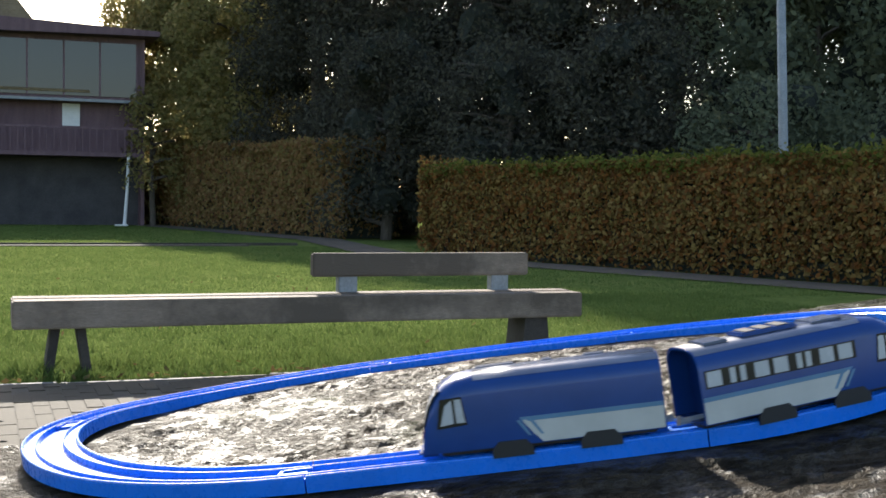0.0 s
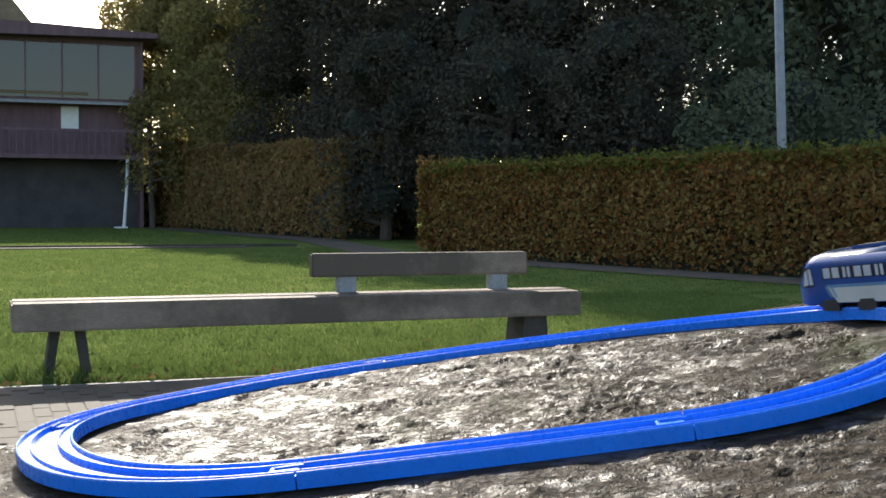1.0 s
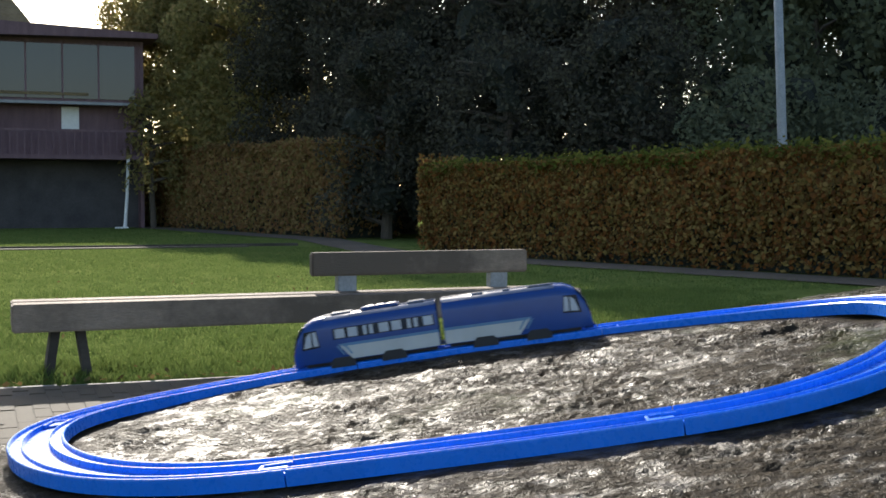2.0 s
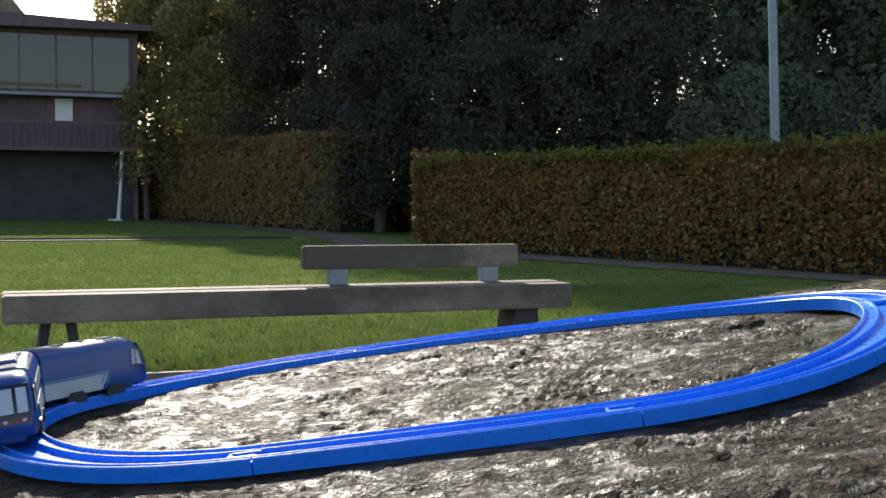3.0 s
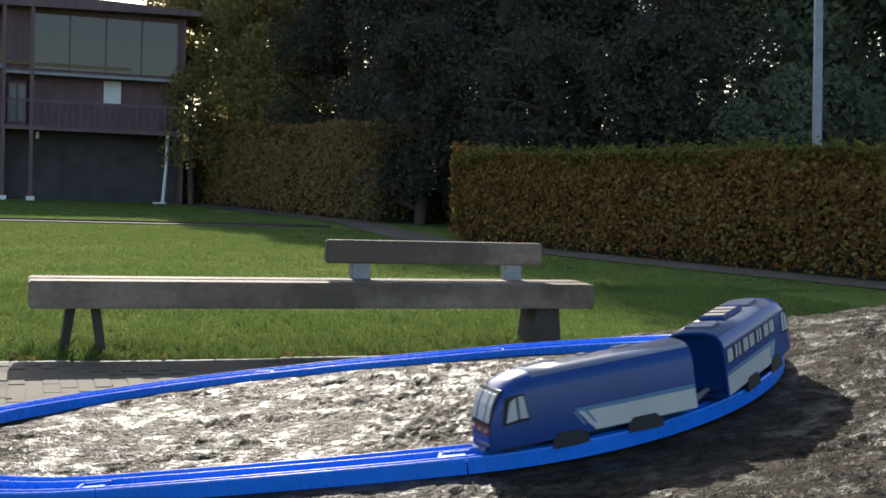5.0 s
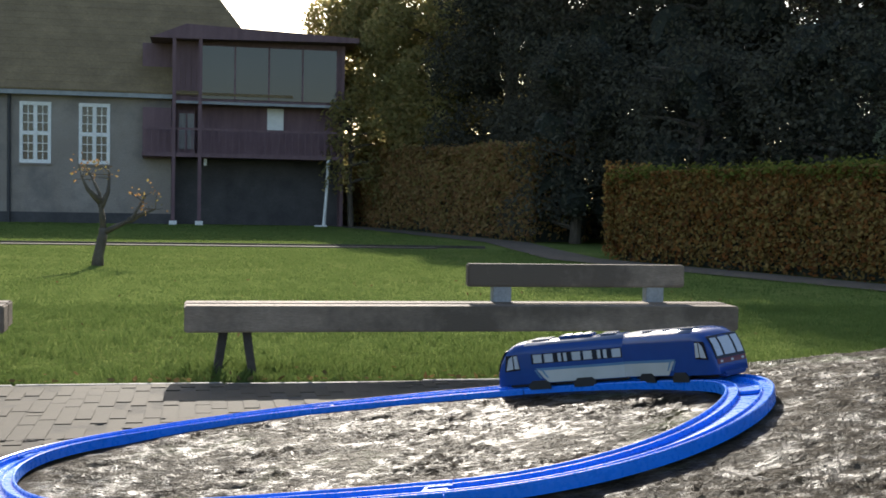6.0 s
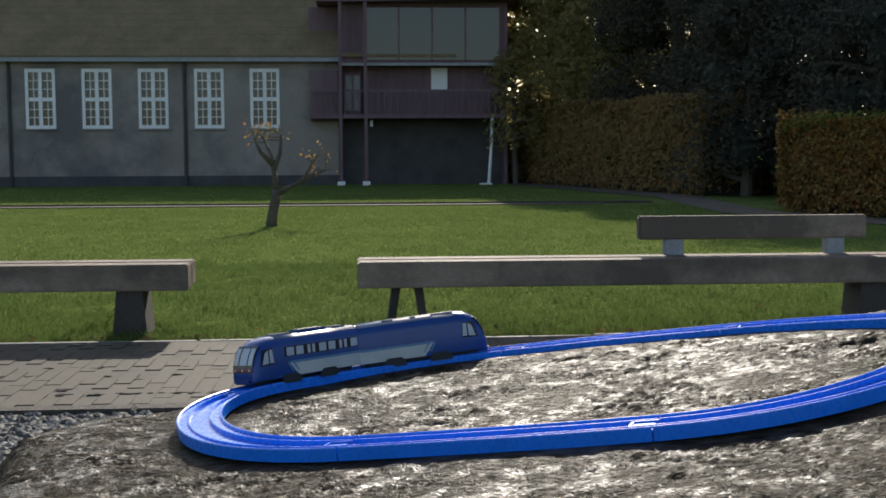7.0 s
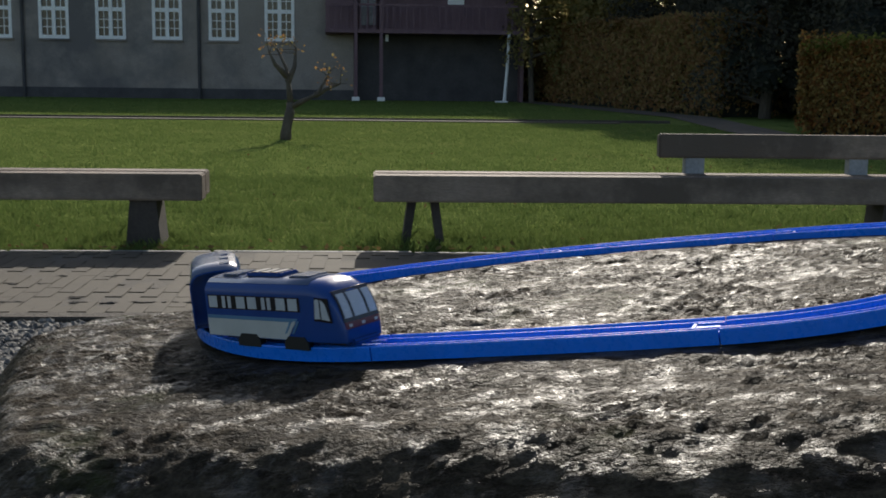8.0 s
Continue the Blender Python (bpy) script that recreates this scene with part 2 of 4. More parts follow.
def vnoise(x, y, scale, seed):
    """Smooth value noise, about -1..1."""
    g = np.random.default_rng(seed).uniform(-1, 1, (256, 256))
    x, y = x / scale + 1000, y / scale + 1000
    xi, yi = np.floor(x).astype(int), np.floor(y).astype(int)
    fx, fy = x - xi, y - yi
    fx, fy = fx * fx * (3 - 2 * fx), fy * fy * (3 - 2 * fy)
    a, b, c, d = g[xi % 256, yi % 256], g[(xi + 1) % 256, yi % 256], g[xi % 256, (yi + 1) % 256], g[(xi + 1) % 256, (yi + 1) % 256]
    return (a * (1 - fx) + b * fx) * (1 - fy) + (c * (1 - fx) + d * fx) * fy


def leaf_cloud(centres, normals, size, aspect=0.6, jitter=1.0, gen=rng):
    """Quads at the centres, facing about along the normals."""
    n = len(centres)
    nrm = normals + gen.normal(0, jitter, (n, 3))
    nrm /= np.linalg.norm(nrm, axis=1)[:, None] + 1e-9
    t = np.cross(nrm, gen.normal(0, 1, (n, 3)))
    t /= np.linalg.norm(t, axis=1)[:, None] + 1e-9
    b = np.cross(nrm, t)
    s = (size * gen.uniform(0.6, 1.35, n))[:, None]
    v = np.stack([centres - t * s * 0.5, centres - b * s * aspect * 0.5, centres + t * s * 0.5, centres + b * s * aspect * 0.5], 1).reshape(-1, 3)
    f = np.arange(4 * n).reshape(n, 4)
    return v, f


# ---- the site: bench line, path and house all run one way ----
SITE = 22.5
SU = Vector((math.cos(radians(SITE)), math.sin(radians(SITE)), 0))
SV = Vector((-math.sin(radians(SITE)), math.cos(radians(SITE)), 0))


def site(a, b, z=0.0):
    """The pose at a along the benches' line, b behind the boulder."""
    p = SU * a + SV * b
    return pose(p.x, p.y, z, 0, 0, SITE)


def site_xy(a, b):
    p = SU * a + SV * b
    return p.x, p.y


# ground: one sheet to the horizon
bm = bmesh.new()
bmesh.ops.create_grid(bm, x_segments=60, y_segments=60, size=600)
ground = tagged(link_mesh("ground", bm, LAWN), "mown green lawn, reaching to the horizon", "lawn", kind="structure")

# soil and gravel bed round the boulder
bm = bmesh.new()
cuboid(bm, -5.2, 3.2, -2.4, 3.36, -0.05, 0.012)
bed = tagged(link_mesh("gravel_bed", bm, GRIT), "bed of dark grey grit under loose gravel", "bed", kind="structure")
bed.matrix_world = site(0, 0)
# paved path: sand bed, kerbs; bricks further down
bm = bmesh.new()
cuboid(bm, -9, 7, 3.46, 5.06, -0.05, 0.0280)
pavement = tagged(link_mesh("pavement", bm, SAND), "brick-paved footpath with sandy joints beside the lawn", "pavement", kind="structure")
pavement.matrix_world = site(0, 0)
bm = bmesh.new()
for k in range(16):
    cuboid(bm, -9 + k + 0.004, -8 + k - 0.004, 5.062, 5.105, -0.05, 0.030 + 0.004 * math.sin(k * 2.7), 0.006)
kerb = tagged(link_mesh("kerb_far", bm, KERB), "pale concrete edging stones along the lawn", "kerb", kind="structure")
kerb.matrix_world = site(0, 0)
bm = bmesh.new()
for k in range(16):
    cuboid(bm, -9 + k + 0.004, -8 + k - 0.004, 3.37, 3.458, -0.05, 0.05, 0.006)
kerb = tagged(link_mesh("kerb_near", bm, SOIL), "dark damp edging between path and gravel", "kerb", kind="structure")
kerb.matrix_world = site(0, 0)
# narrow trodden path across the lawn, and a low edge painted dark as its shadow line
bm = bmesh.new()
cuboid(bm, -30, 4.2, 20.75, 21.1, -0.05, 0.02)
cross = tagged(link_mesh("lawn_path", bm, STRIP), "narrow pale path across the lawn", "path", kind="structure")
cross.matrix_world = site(0, 0)
bm = bmesh.new()
cuboid(bm, -30, 5.2, 21.102, 21.18, -0.05, 0.05, 0.015)
bank = tagged(link_mesh("turf_shadow_line", bm, SOIL), "low turf edge along the lawn path, coloured dark as a shadow line", "edge", kind="structure")
bank.matrix_world = site(0, 0)

# ---- toy track ----
TRACK = pose(0, 0, 0.7877, 0.175, -8.306, 0)
R, L, HW, TH = 0.2037, 0.2155, 0.0187, 0.0095
PER = 2 * L + 2 * math.pi * R


def sag(x, y):
    """How the plastic oval bends over the uneven boulder."""
    a = math.atan2(y * 1.3, x)
    return 0.0062 * math.cos(2 * a) + 0.0005 * math.sin(2 * a) + 0.0006 * math.cos(3 * a) - 0.0012 * math.sin(3 * a) + 0.0018 * math.cos(4 * a)


def centreline(s):
    """Point and heading on the oval, s metres from the near-left joint, counter-clockwise."""
    s %= PER
    if s < L:
        return -L / 2 + s, -R, 0.0
    s -= L
    if s < math.pi * R:
        a = -math.pi / 2 + s / R
        return L / 2 + R * math.cos(a), R * math.sin(a), a + math.pi / 2
    s -= math.pi * R
    if s < L:
        return L / 2 - s, R, math.pi
    s -= L
    a = math.pi / 2 + s / R
    return -L / 2 + R * math.cos(a), R * math.sin(a), a + math.pi / 2


PROFILE = [(-HW, -TH), (-HW, -0.0010), (-HW + 0.0002, -0.0004), (-HW + 0.0007, 0), (-HW + 0.0013, 0), (-HW + 0.0019, -0.0004), (-HW + 0.0022, -0.0010), (-HW + 0.0023, -0.0026), (-0.0098, -0.0026), (-0.0096, -0.0012), (-0.0092, -0.0007), (-0.0086, -0.0007), (-0.0082, -0.0012), (-0.0080, -0.0044)]
PROFILE = PROFILE + [(-x, z) for x, z in PROFILE[::-1]]


def track_piece(s0, s1, steps):
    bm = bmesh.new()
    rings = []
    gap = 0.0004
    for k in range(steps + 1):
        s = s0 + gap + (s1 - s0 - 2 * gap) * k / steps
        x, y, h = centreline(s)
        nx, ny = math.sin(h), -math.cos(h)
        rings.append([bm.verts.new((x + nx * o, y + ny * o, z + sag(x, y))) for o, z in PROFILE])
    n = len(PROFILE)
    for a, b in zip(rings, rings[1:]):
        for k in range(n):
            bm.faces.new((a[k], a[(k + 1) % n], b[(k + 1) % n], b[k]))
    bm.faces.new(rings[0])
    bm.faces.new(rings[-1][::-1])
    return bm


def on_track(bm, s, o0, o1, ds0, ds1, z0, z1, bevel=0.0):
    x, y, h = centreline(s)
    cuboid(bm, ds0, ds1, o0, o1, z0, z1, bevel, Matrix.Translation((x, y, sag(x, y))) @ Matrix.Rotation(h, 4, "Z"))


track = empty("toy_railway_track", TRACK, "bright blue plastic toy railway oval lying on a boulder", "toy track")
Q = math.pi * R / 4
cuts = [0, L] + [L + Q * k for k in (2, 4)] + [2 * L + math.pi * R] + [2 * L + math.pi * R + Q * k for k in (2, 4)]
for i, (s0, s1) in enumerate(zip(cuts, cuts[1:])):
    straight = abs((s1 - s0) - L) < 1e-3
    piece = part("straight_rail" if straight else "curved_rail", track_piece(s0, s1, 10 if straight else 40), BLUE, track, smooth=True)
    piece.data.set_sharp_from_angle(angle=radians(12))
    bm = bmesh.new()
    # tongue of the joint and the cross ribs beside it
    on_track(bm, s1, -0.0055, 0.0055, -0.016, -0.0015, -0.0041, -0.0026, 0.0004)
    on_track(bm, s1, -0.0080, 0.0080, -0.0175, -0.0155, -0.0041, -0.0014, 0.0004)
    on_track(bm, s1, 0.0060, 0.0080, -0.0155, 0.001, -0.0041, -0.0012, 0.0004)
    on_track(bm, s1, -0.0080, -0.0060, -0.0155, 0.001, -0.0041, -0.0012, 0.0004)
    part("joint_tongue", bm, BLUE, piece)

# ---- boulder ----
xs = np.concatenate([np.arange(-1.08, -0.72, 0.012), np.arange(-0.72, 0.78, 0.0029), np.arange(0.78, 1.62, 0.012)])
ys = np.concatenate([np.arange(-1.06, -0.52, 0.012), np.arange(-0.52, 0.40, 0.0026), np.arange(0.40, 1.0, 0.012)])
X, Y = np.meshgrid(xs, ys, indexing="ij")
rr = np.hypot(X, Y) + 1e-6
A = np.arctan2(Y * 1.3, X)
base = 0.0062 * np.cos(2 * A) + 0.0005 * np.sin(2 * A) + 0.0006 * np.cos(3 * A) - 0.0012 * np.sin(3 * A) + 0.0018 * np.cos(4 * A)
base = base * np.clip(rr / 0.3, 0, 1) ** 2
edge = 0.04 * vnoise(X, Y, 0.35, 3) + 0.015 * vnoise(X, Y, 0.11, 4)
# the left end swings inwards towards the front
end = -0.50 + 0.75 * np.maximum(-0.05 - Y, 0)
dx = np.maximum(np.maximum((end - X) * 2.9, X - 0.95), 0)
dy = np.maximum(np.maximum(Y - 0.27, (-0.36 - Y) * 2.1), 0)
dd = np.maximum(np.hypot(dx, dy) + edge * np.clip(np.hypot(dx, dy) / 0.1, 0, 1), 0)
drop = np.where(dd < 0.40, 0.45 - np.sqrt(np.maximum(0.45 ** 2 - np.minimum(dd, 0.40) ** 2, 0)), 0.244 + (dd - 0.40) * 3.0)
# a shallow groove running down the left shoulder
led = X - end + 0.012 + 0.25 * np.maximum(-0.05 - Y, 0) + 0.014 * vnoise(X, Y, 0.1, 25)
drop += (0.004 * np.exp(-(led / 0.016) ** 2) + 0.016 / (1 + np.exp(np.clip(led, -0.3, 0.3) / 0.013))) * np.clip((0.16 - Y) / 0.14, 0, 1)
# distance to the track's centreline, for a calmer bed under the plastic
cx = np.clip(X, -L / 2, L / 2)
td = np.abs(np.hypot(X - cx, Y) - R)
calm = np.clip((td - 0.018) / 0.03, 0.12, 1)
wx, wy = X * 0.62 + 0.006 * vnoise(X, Y, 0.025, 16), Y * 1.2 + 0.006 * vnoise(X, Y, 0.025, 17)
rough = (0.0010 * vnoise(X, Y, 0.085, 11) + 0.0010 * vnoise(wx, wy, 0.031, 12)) / (1 + 14 * dd) + 0.0012 * vnoise(wx + 0.4 * wy, wy, 0.0173, 13)
rough += 0.0011 * vnoise(wx, wy - 0.2 * wx, 0.0107, 14) + 0.0009 * vnoise(wx, wy, 0.0067, 18)
# slanting flakes with small broken edges
step = wy / 0.0135 + 1.5 * vnoise(wx, wy, 0.024, 20) + 1.0 * vnoise(wx * 1.3, wy, 0.011, 21)
rough += 0.0026 * np.clip(0.45 + 0.9 * vnoise(wx, wy, 0.05, 22), 0.1, 1) * (0.5 - (step - np.floor(step)))
step = wy / 0.0071 + 1.4 * vnoise(wx, wy, 0.017, 23) + 0.8 * vnoise(wx * 1.3, wy, 0.008, 24)
rough += 0.0012 * (0.5 - (step - np.floor(step)))
rough *= 1 / (1 + 2.0 * dd)
rough += 0.006 * vnoise(X, Y, 0.22, 15) * np.clip((td - 0.05) / 0.2, 0, 1)
Z = base - TH - 0.0026 - drop + rough * calm
# the stone rises against the far rail's inner side and falls away behind it
ring = np.hypot(X - cx, Y) - R
Z += 0.0045 * np.clip((Y - 0.03) / 0.12, 0, 1) * np.clip((-0.004 - ring) / 0.012, 0, 1)
Z -= (0.010 * np.clip((ring - 0.012) / 0.03, 0, 1) + 0.35 * np.maximum(ring - 0.04, 0) ** 1.3) * np.clip((Y - 0.0) / 0.10, 0, 1) * np.clip((0.25 - X) / 0.2, 0, 1)
pit = np.exp(-(((X - 0.225) / 0.05) ** 2 + ((Y - 0.035) / 0.022) ** 2))
Z -= 0.006 * pit
nx_, ny_ = X.shape
idx = np.arange(nx_ * ny_).reshape(nx_, ny_)
faces = np.stack([idx[:-1, :-1], idx[1:, :-1], idx[1:, 1:], idx[:-1, 1:]], -1).reshape(-1, 4)
verts = np.stack([X, Y, Z], -1).reshape(-1, 3)
boulder = tagged(mesh_object("boulder", verts, faces, ROCK, smooth=True), "large rough grey-brown granite boulder with a flat sloping top", "boulder")
boulder.matrix_world = TRACK


# ---- toy train ----
HALF, BW, BB, BT = 0.0675, 0.0205, 0.0058, 0.0505
NOSE = [(-HALF, BT, BW), (-0.03, BT, BW), (0.0, BT, BW), (0.036, BT, BW), (0.046, 0.0492, 0.0204), (0.053, 0.0460, 0.0200), (0.0580, 0.0410, 0.0195), (0.0620, 0.0340, 0.0188), (0.0650, 0.0255, 0.0180), (0.0668, 0.0180, 0.0172), (0.0675, 0.0110, 0.0165), (0.0668, 0.0080, 0.0155)]
SECTION = [(1.0, 0.0058), (1.0, 0.0385), (0.97, 0.0425), (0.86, 0.0465), (0.70, 0.0490), (0.40, 0.0502), (0.0, 0.0505)]


def nose_x(z):
    zs = [0.0110, 0.0180, 0.0255, 0.0340, 0.0410, 0.0460, 0.0492]
    return float(np.interp(z, zs, [0.0675, 0.0668, 0.0650, 0.0620, 0.0580, 0.0530, 0.0460]))


def panel_front(y0, y1, z0, z1, lift, n=5):
    """A thin panel bent over the sloping front."""
    bm = bmesh.new()
    outer, inner = [], []
    for k in range(n + 1):
        z = z0 + (z1 - z0) * k / n
        x = nose_x(z) + lift
        outer.append([bm.verts.new((x, y, z)) for y in (y0, y1)])
        inner.append([bm.verts.new((x - 0.0012, y, z)) for y in (y0, y1)])
    for k in range(n):
        bm.faces.new((outer[k][0], outer[k][1], outer[k + 1][1], outer[k + 1][0]))
        bm.faces.new((inner[k][0], inner[k + 1][0], inner[k + 1][1], inner[k][1]))
        bm.faces.new((outer[k][0], outer[k + 1][0], inner[k + 1][0], inner[k][0]))
        bm.faces.new((outer[k][1], inner[k][1], inner[k + 1][1], outer[k + 1][1]))
    bm.faces.new((outer[0][0], inner[0][0], inner[0][1], outer[0][1]))
    bm.faces.new((outer[n][0], outer[n][1], inner[n][1], inner[n][0]))
    return bm


def side_print(poly, side, lift, thick=0.0006):
    bm = bmesh.new()
    y = side * (BW + lift)
    prism(bm, poly, min(y, y - side * thick), max(y, y - side * thick))
    return bm


def rect(x0, x1, z0, z1):
    return [(x0, z0), (x1, z0), (x1, z1), (x0, z1)]


def train_car(name, label, windows, band_tip, bogies):
    car = empty(name, Matrix.Identity(4), label, "toy train car", "cars of the toy train")
    car.scale = (0.96, 0.93, 0.89)
    # shell, open and hollow at the coupled end
    bm = bmesh.new()
    rings = []
    for x, top, w in NOSE:
        k = (top - BB) / (BT - BB)
        ring = [(w * a, BB + (z - BB) * k) for a, z in SECTION]
        ring = ring + [(-y, z) for y, z in ring[-2::-1]]
        rings.append([bm.verts.new((x, y, z)) for y, z in ring])
    n = len(rings[0])
    for a, b in zip(rings, rings[1:]):
        for k in range(n):
            bm.faces.new((a[k], b[k], b[(k + 1) % n], a[(k + 1) % n]))
    bm.faces.new(rings[-1])
    inner = [bm.verts.new((-HALF, v.co.y * 0.93, BB + (v.co.z - BB) * 0.955 + 0.0005)) for v in rings[0]]
    deep = [bm.verts.new((-HALF + 0.012, v.co.y, v.co.z)) for v in inner]
    for k in range(n):
        j = (k + 1) % n
        bm.faces.new((rings[0][k], rings[0][j], inner[j], inner[k]))
        bm.faces.new((inner[k], inner[j], deep[j], deep[k]))
    bm.faces.new(deep)
    body = part("body", bm, TRAIN_BLUE, car, "glossy dark blue plastic shell", True)
    mod = body.modifiers.new("edges", "EDGE_SPLIT")
    mod.split_angle = radians(38)
    # roof skin and equipment
    bm = bmesh.new()
    prof = [(0.86, 0.0466), (0.70, 0.0491), (0.40, 0.0503), (0.0, 0.0506), (-0.40, 0.0503), (-0.70, 0.0491), (-0.86, 0.0466)]
    rows_ = [[bm.verts.new((x, BW * a, z + 0.0003)) for a, z in prof] for x in (-HALF + 0.0006, -0.02, 0.012, 0.036)]
    low = [[bm.verts.new((v.co.x, v.co.y * 0.99, v.co.z - 0.001)) for v in r] for r in rows_]
    for r, q in ((rows_, 1), (low, -1)):
        for a, b in zip(r, r[1:]):
            for k in range(len(prof) - 1):
                f = (a[k], a[k + 1], b[k + 1], b[k])
                bm.faces.new(f if q > 0 else f[::-1])
    for e in (0, -1):
        for k in range(len(prof) - 1):
            bm.faces.new((rows_[e][k], rows_[e][k + 1], low[e][k + 1], low[e][k]))
    part("roof", bm, ROOF, car, "greyish blue roof skin", True)
    if windows:
        bm = bmesh.new()
        cuboid(bm, -0.034, 0.002, -0.0095, 0.0095, 0.0500, 0.0532, 0.0012)
        equip = part("roof_equipment", bm, TRAIN_BLUE, car)
        for x0 in (-0.030, -0.020, -0.010):
            bm = bmesh.new()
            cuboid(bm, x0, x0 + 0.007, -0.0075, 0.0075, 0.0530, 0.0537, 0.0002)
            part("grille", bm, TYRE, equip)
        bm = bmesh.new()
        cuboid(bm, 0.010, 0.030, -0.010, 0.010, 0.0498, 0.0518, 0.0008)
        part("roof_hatch", bm, ROOF, car)
        bm = bmesh.new()
        cuboid(bm, -0.058, -0.042, -0.010, 0.010, 0.0500, 0.0522, 0.0008)
        part("roof_hatch", bm, ROOF, car)
    else:
        for x0, x1 in ((-0.040, -0.028), (-0.010, -0.004), (0.012, 0.034)):
            bm = bmesh.new()
            cuboid(bm, x0, x1, -0.012, -0.004, 0.0500, 0.0514, 0.0005)
            part("roof_pad", bm, ROOF, car)
    # front: windscreen in three panes, red band with lamps
    screen = part("windscreen_surround", panel_front(-0.0172, 0.0172, 0.0205, 0.0425, 0.0003), BLACK, car)
    for y0, y1 in ((-0.0158, -0.0088), (-0.0062, 0.0062), (0.0088, 0.0158)):
        part("windscreen_pane", panel_front(y0, y1, 0.0232, 0.0402, 0.0006), PANE, screen)
    band = part("front_band", panel_front(-0.0168, 0.0168, 0.0155, 0.0203, 0.0003), RED, car, "dark red band under the windscreen")
    for y in (-0.0125, 0.0, 0.0125):
        part("lamp", panel_front(y - 0.0013, y + 0.0013, 0.0168, 0.0188, 0.0007, 2), WHITE, band)
    bm = bmesh.new()
    cuboid(bm, 0.058, 0.0705, -0.0135, 0.0135, 0.0030, 0.0075, 0.0018)
    part("bumper", bm, TRAIN_BLUE, car)
    for side in (-1, 1):
        part("cab_window_surround", side_print([(0.0415, 0.0215), (0.0585, 0.0205), (0.0555, 0.0380), (0.0435, 0.0385)], side, 0.0003), BLACK, car)
        part("cab_window", side_print([(0.0425, 0.0230), (0.0475, 0.0230), (0.0475, 0.0372), (0.0440, 0.0372)], side, 0.0005), PANE, car)
        part("cab_window", side_print([(0.0490, 0.0230), (0.0565, 0.0220), (0.0530, 0.0340), (0.0490, 0.0372)], side, 0.0005), PANE, car)
        part("lower_stripe", side_print([(-HALF + 0.0006, 0.0064), (band_tip - 0.010, 0.0064), (band_tip, 0.0195), (-HALF + 0.0006, 0.0195)], side, 0.0003), WHITE, car, "off-white lower stripe with a slanted end")
        part("upper_stripe", side_print([(-HALF + 0.0006, 0.0196), (band_tip, 0.0196), (band_tip + 0.002, 0.0222), (-HALF + 0.0006, 0.0222)], side, 0.0003), TEAL, car, "thin teal stripe")
        for k in range(3):
            x0 = band_tip - 0.011 + k * 0.0035
            part("flash", side_print([(x0, 0.011), (x0 + 0.0015, 0.011), (x0 + 0.0075, 0.0205), (x0 + 0.0055, 0.0205)], side, 0.0006), TEAL if k != 1 else WHITE, car)
        if windows:
            strip = part("window_strip", side_print(rect(-0.0645, 0.0290, 0.0272, 0.0378), side, 0.0003), BLACK, car)
            for c0, wd in windows:
                part("window_pane", side_print(rect(c0 + 0.0006, c0 + 0.0006 + wd, 0.0280, 0.0370), side, 0.0005), PANE, strip)
        for bx in bogies:
            bm = bmesh.new()
            y = side * (BW - 0.0008)
            prism(bm, [(bx - 0.0115, -0.0005), (bx + 0.0115, -0.0005), (bx + 0.0115, 0.0045), (bx + 0.0075, 0.0090), (bx - 0.0075, 0.0090), (bx - 0.0115, 0.0045)], min(y, y + side * 0.0018), max(y, y + side * 0.0018))
            bogie = part("bogie_frame", bm, TYRE, car)
            bm = bmesh.new()
            bmesh.ops.create_cone(bm, cap_ends=True, segments=20, radius1=0.0066, radius2=0.0066, depth=0.004, matrix=Matrix.Translation((bx, side * 0.0132, 0.0046)) @ Matrix.Rotation(math.pi / 2, 4, "X"))
            part("wheel", bm, TYRE, car)
    bm = bmesh.new()
    cuboid(bm, -0.064, 0.058, -0.0085, 0.0085, 0.0012, 0.0064, 0.001)
    part("underframe", bm, TYRE, car)
    bm = bmesh.new()
    tube(bm, [(-HALF + 0.012, 0, 0.0065), (-HALF - 0.003, 0, 0.0065), (-HALF - 0.007, 0, 0.0075)], [0.0022, 0.0020, 0.0032], 10)
    part("coupling", bm, GREY, car, "grey plastic coupling hook")
    return car


WIN_W, WIN_N = 0.0088, 0.0034
lead_windows = [(-0.0640, WIN_W), (-0.0500, WIN_N), (-0.0438, WIN_N), (-0.0350, WIN_W), (-0.0232, WIN_W), (-0.0090, WIN_N), (-0.0032, WIN_N), (0.0055, WIN_W), (0.0173, WIN_W)]
lead_car = train_car("toy_train_lead_car", "blue and white toy railcar with side windows, on the blue track", lead_windows, 0.0235, (-0.0244, 0.0229))
tail_car = train_car("toy_train_tail_car", "blue and white windowless toy railcar coupled behind", [], 0.0110, (-0.0310, 0.0180))

# front of the leading car along the oval, metres at each second
RUN_T = [0, 0.5, 1.0, 2.5, 3.0, 3.5, 4.0, 5.5, 6.0, 6.5, 7.0, 7.5, 8.0]
RUN_S = [0.337, 0.497, 0.669, 1.349, 1.520, 1.695, 1.876, 2.374, 2.588, 2.827, 3.069, 3.228, 3.417]


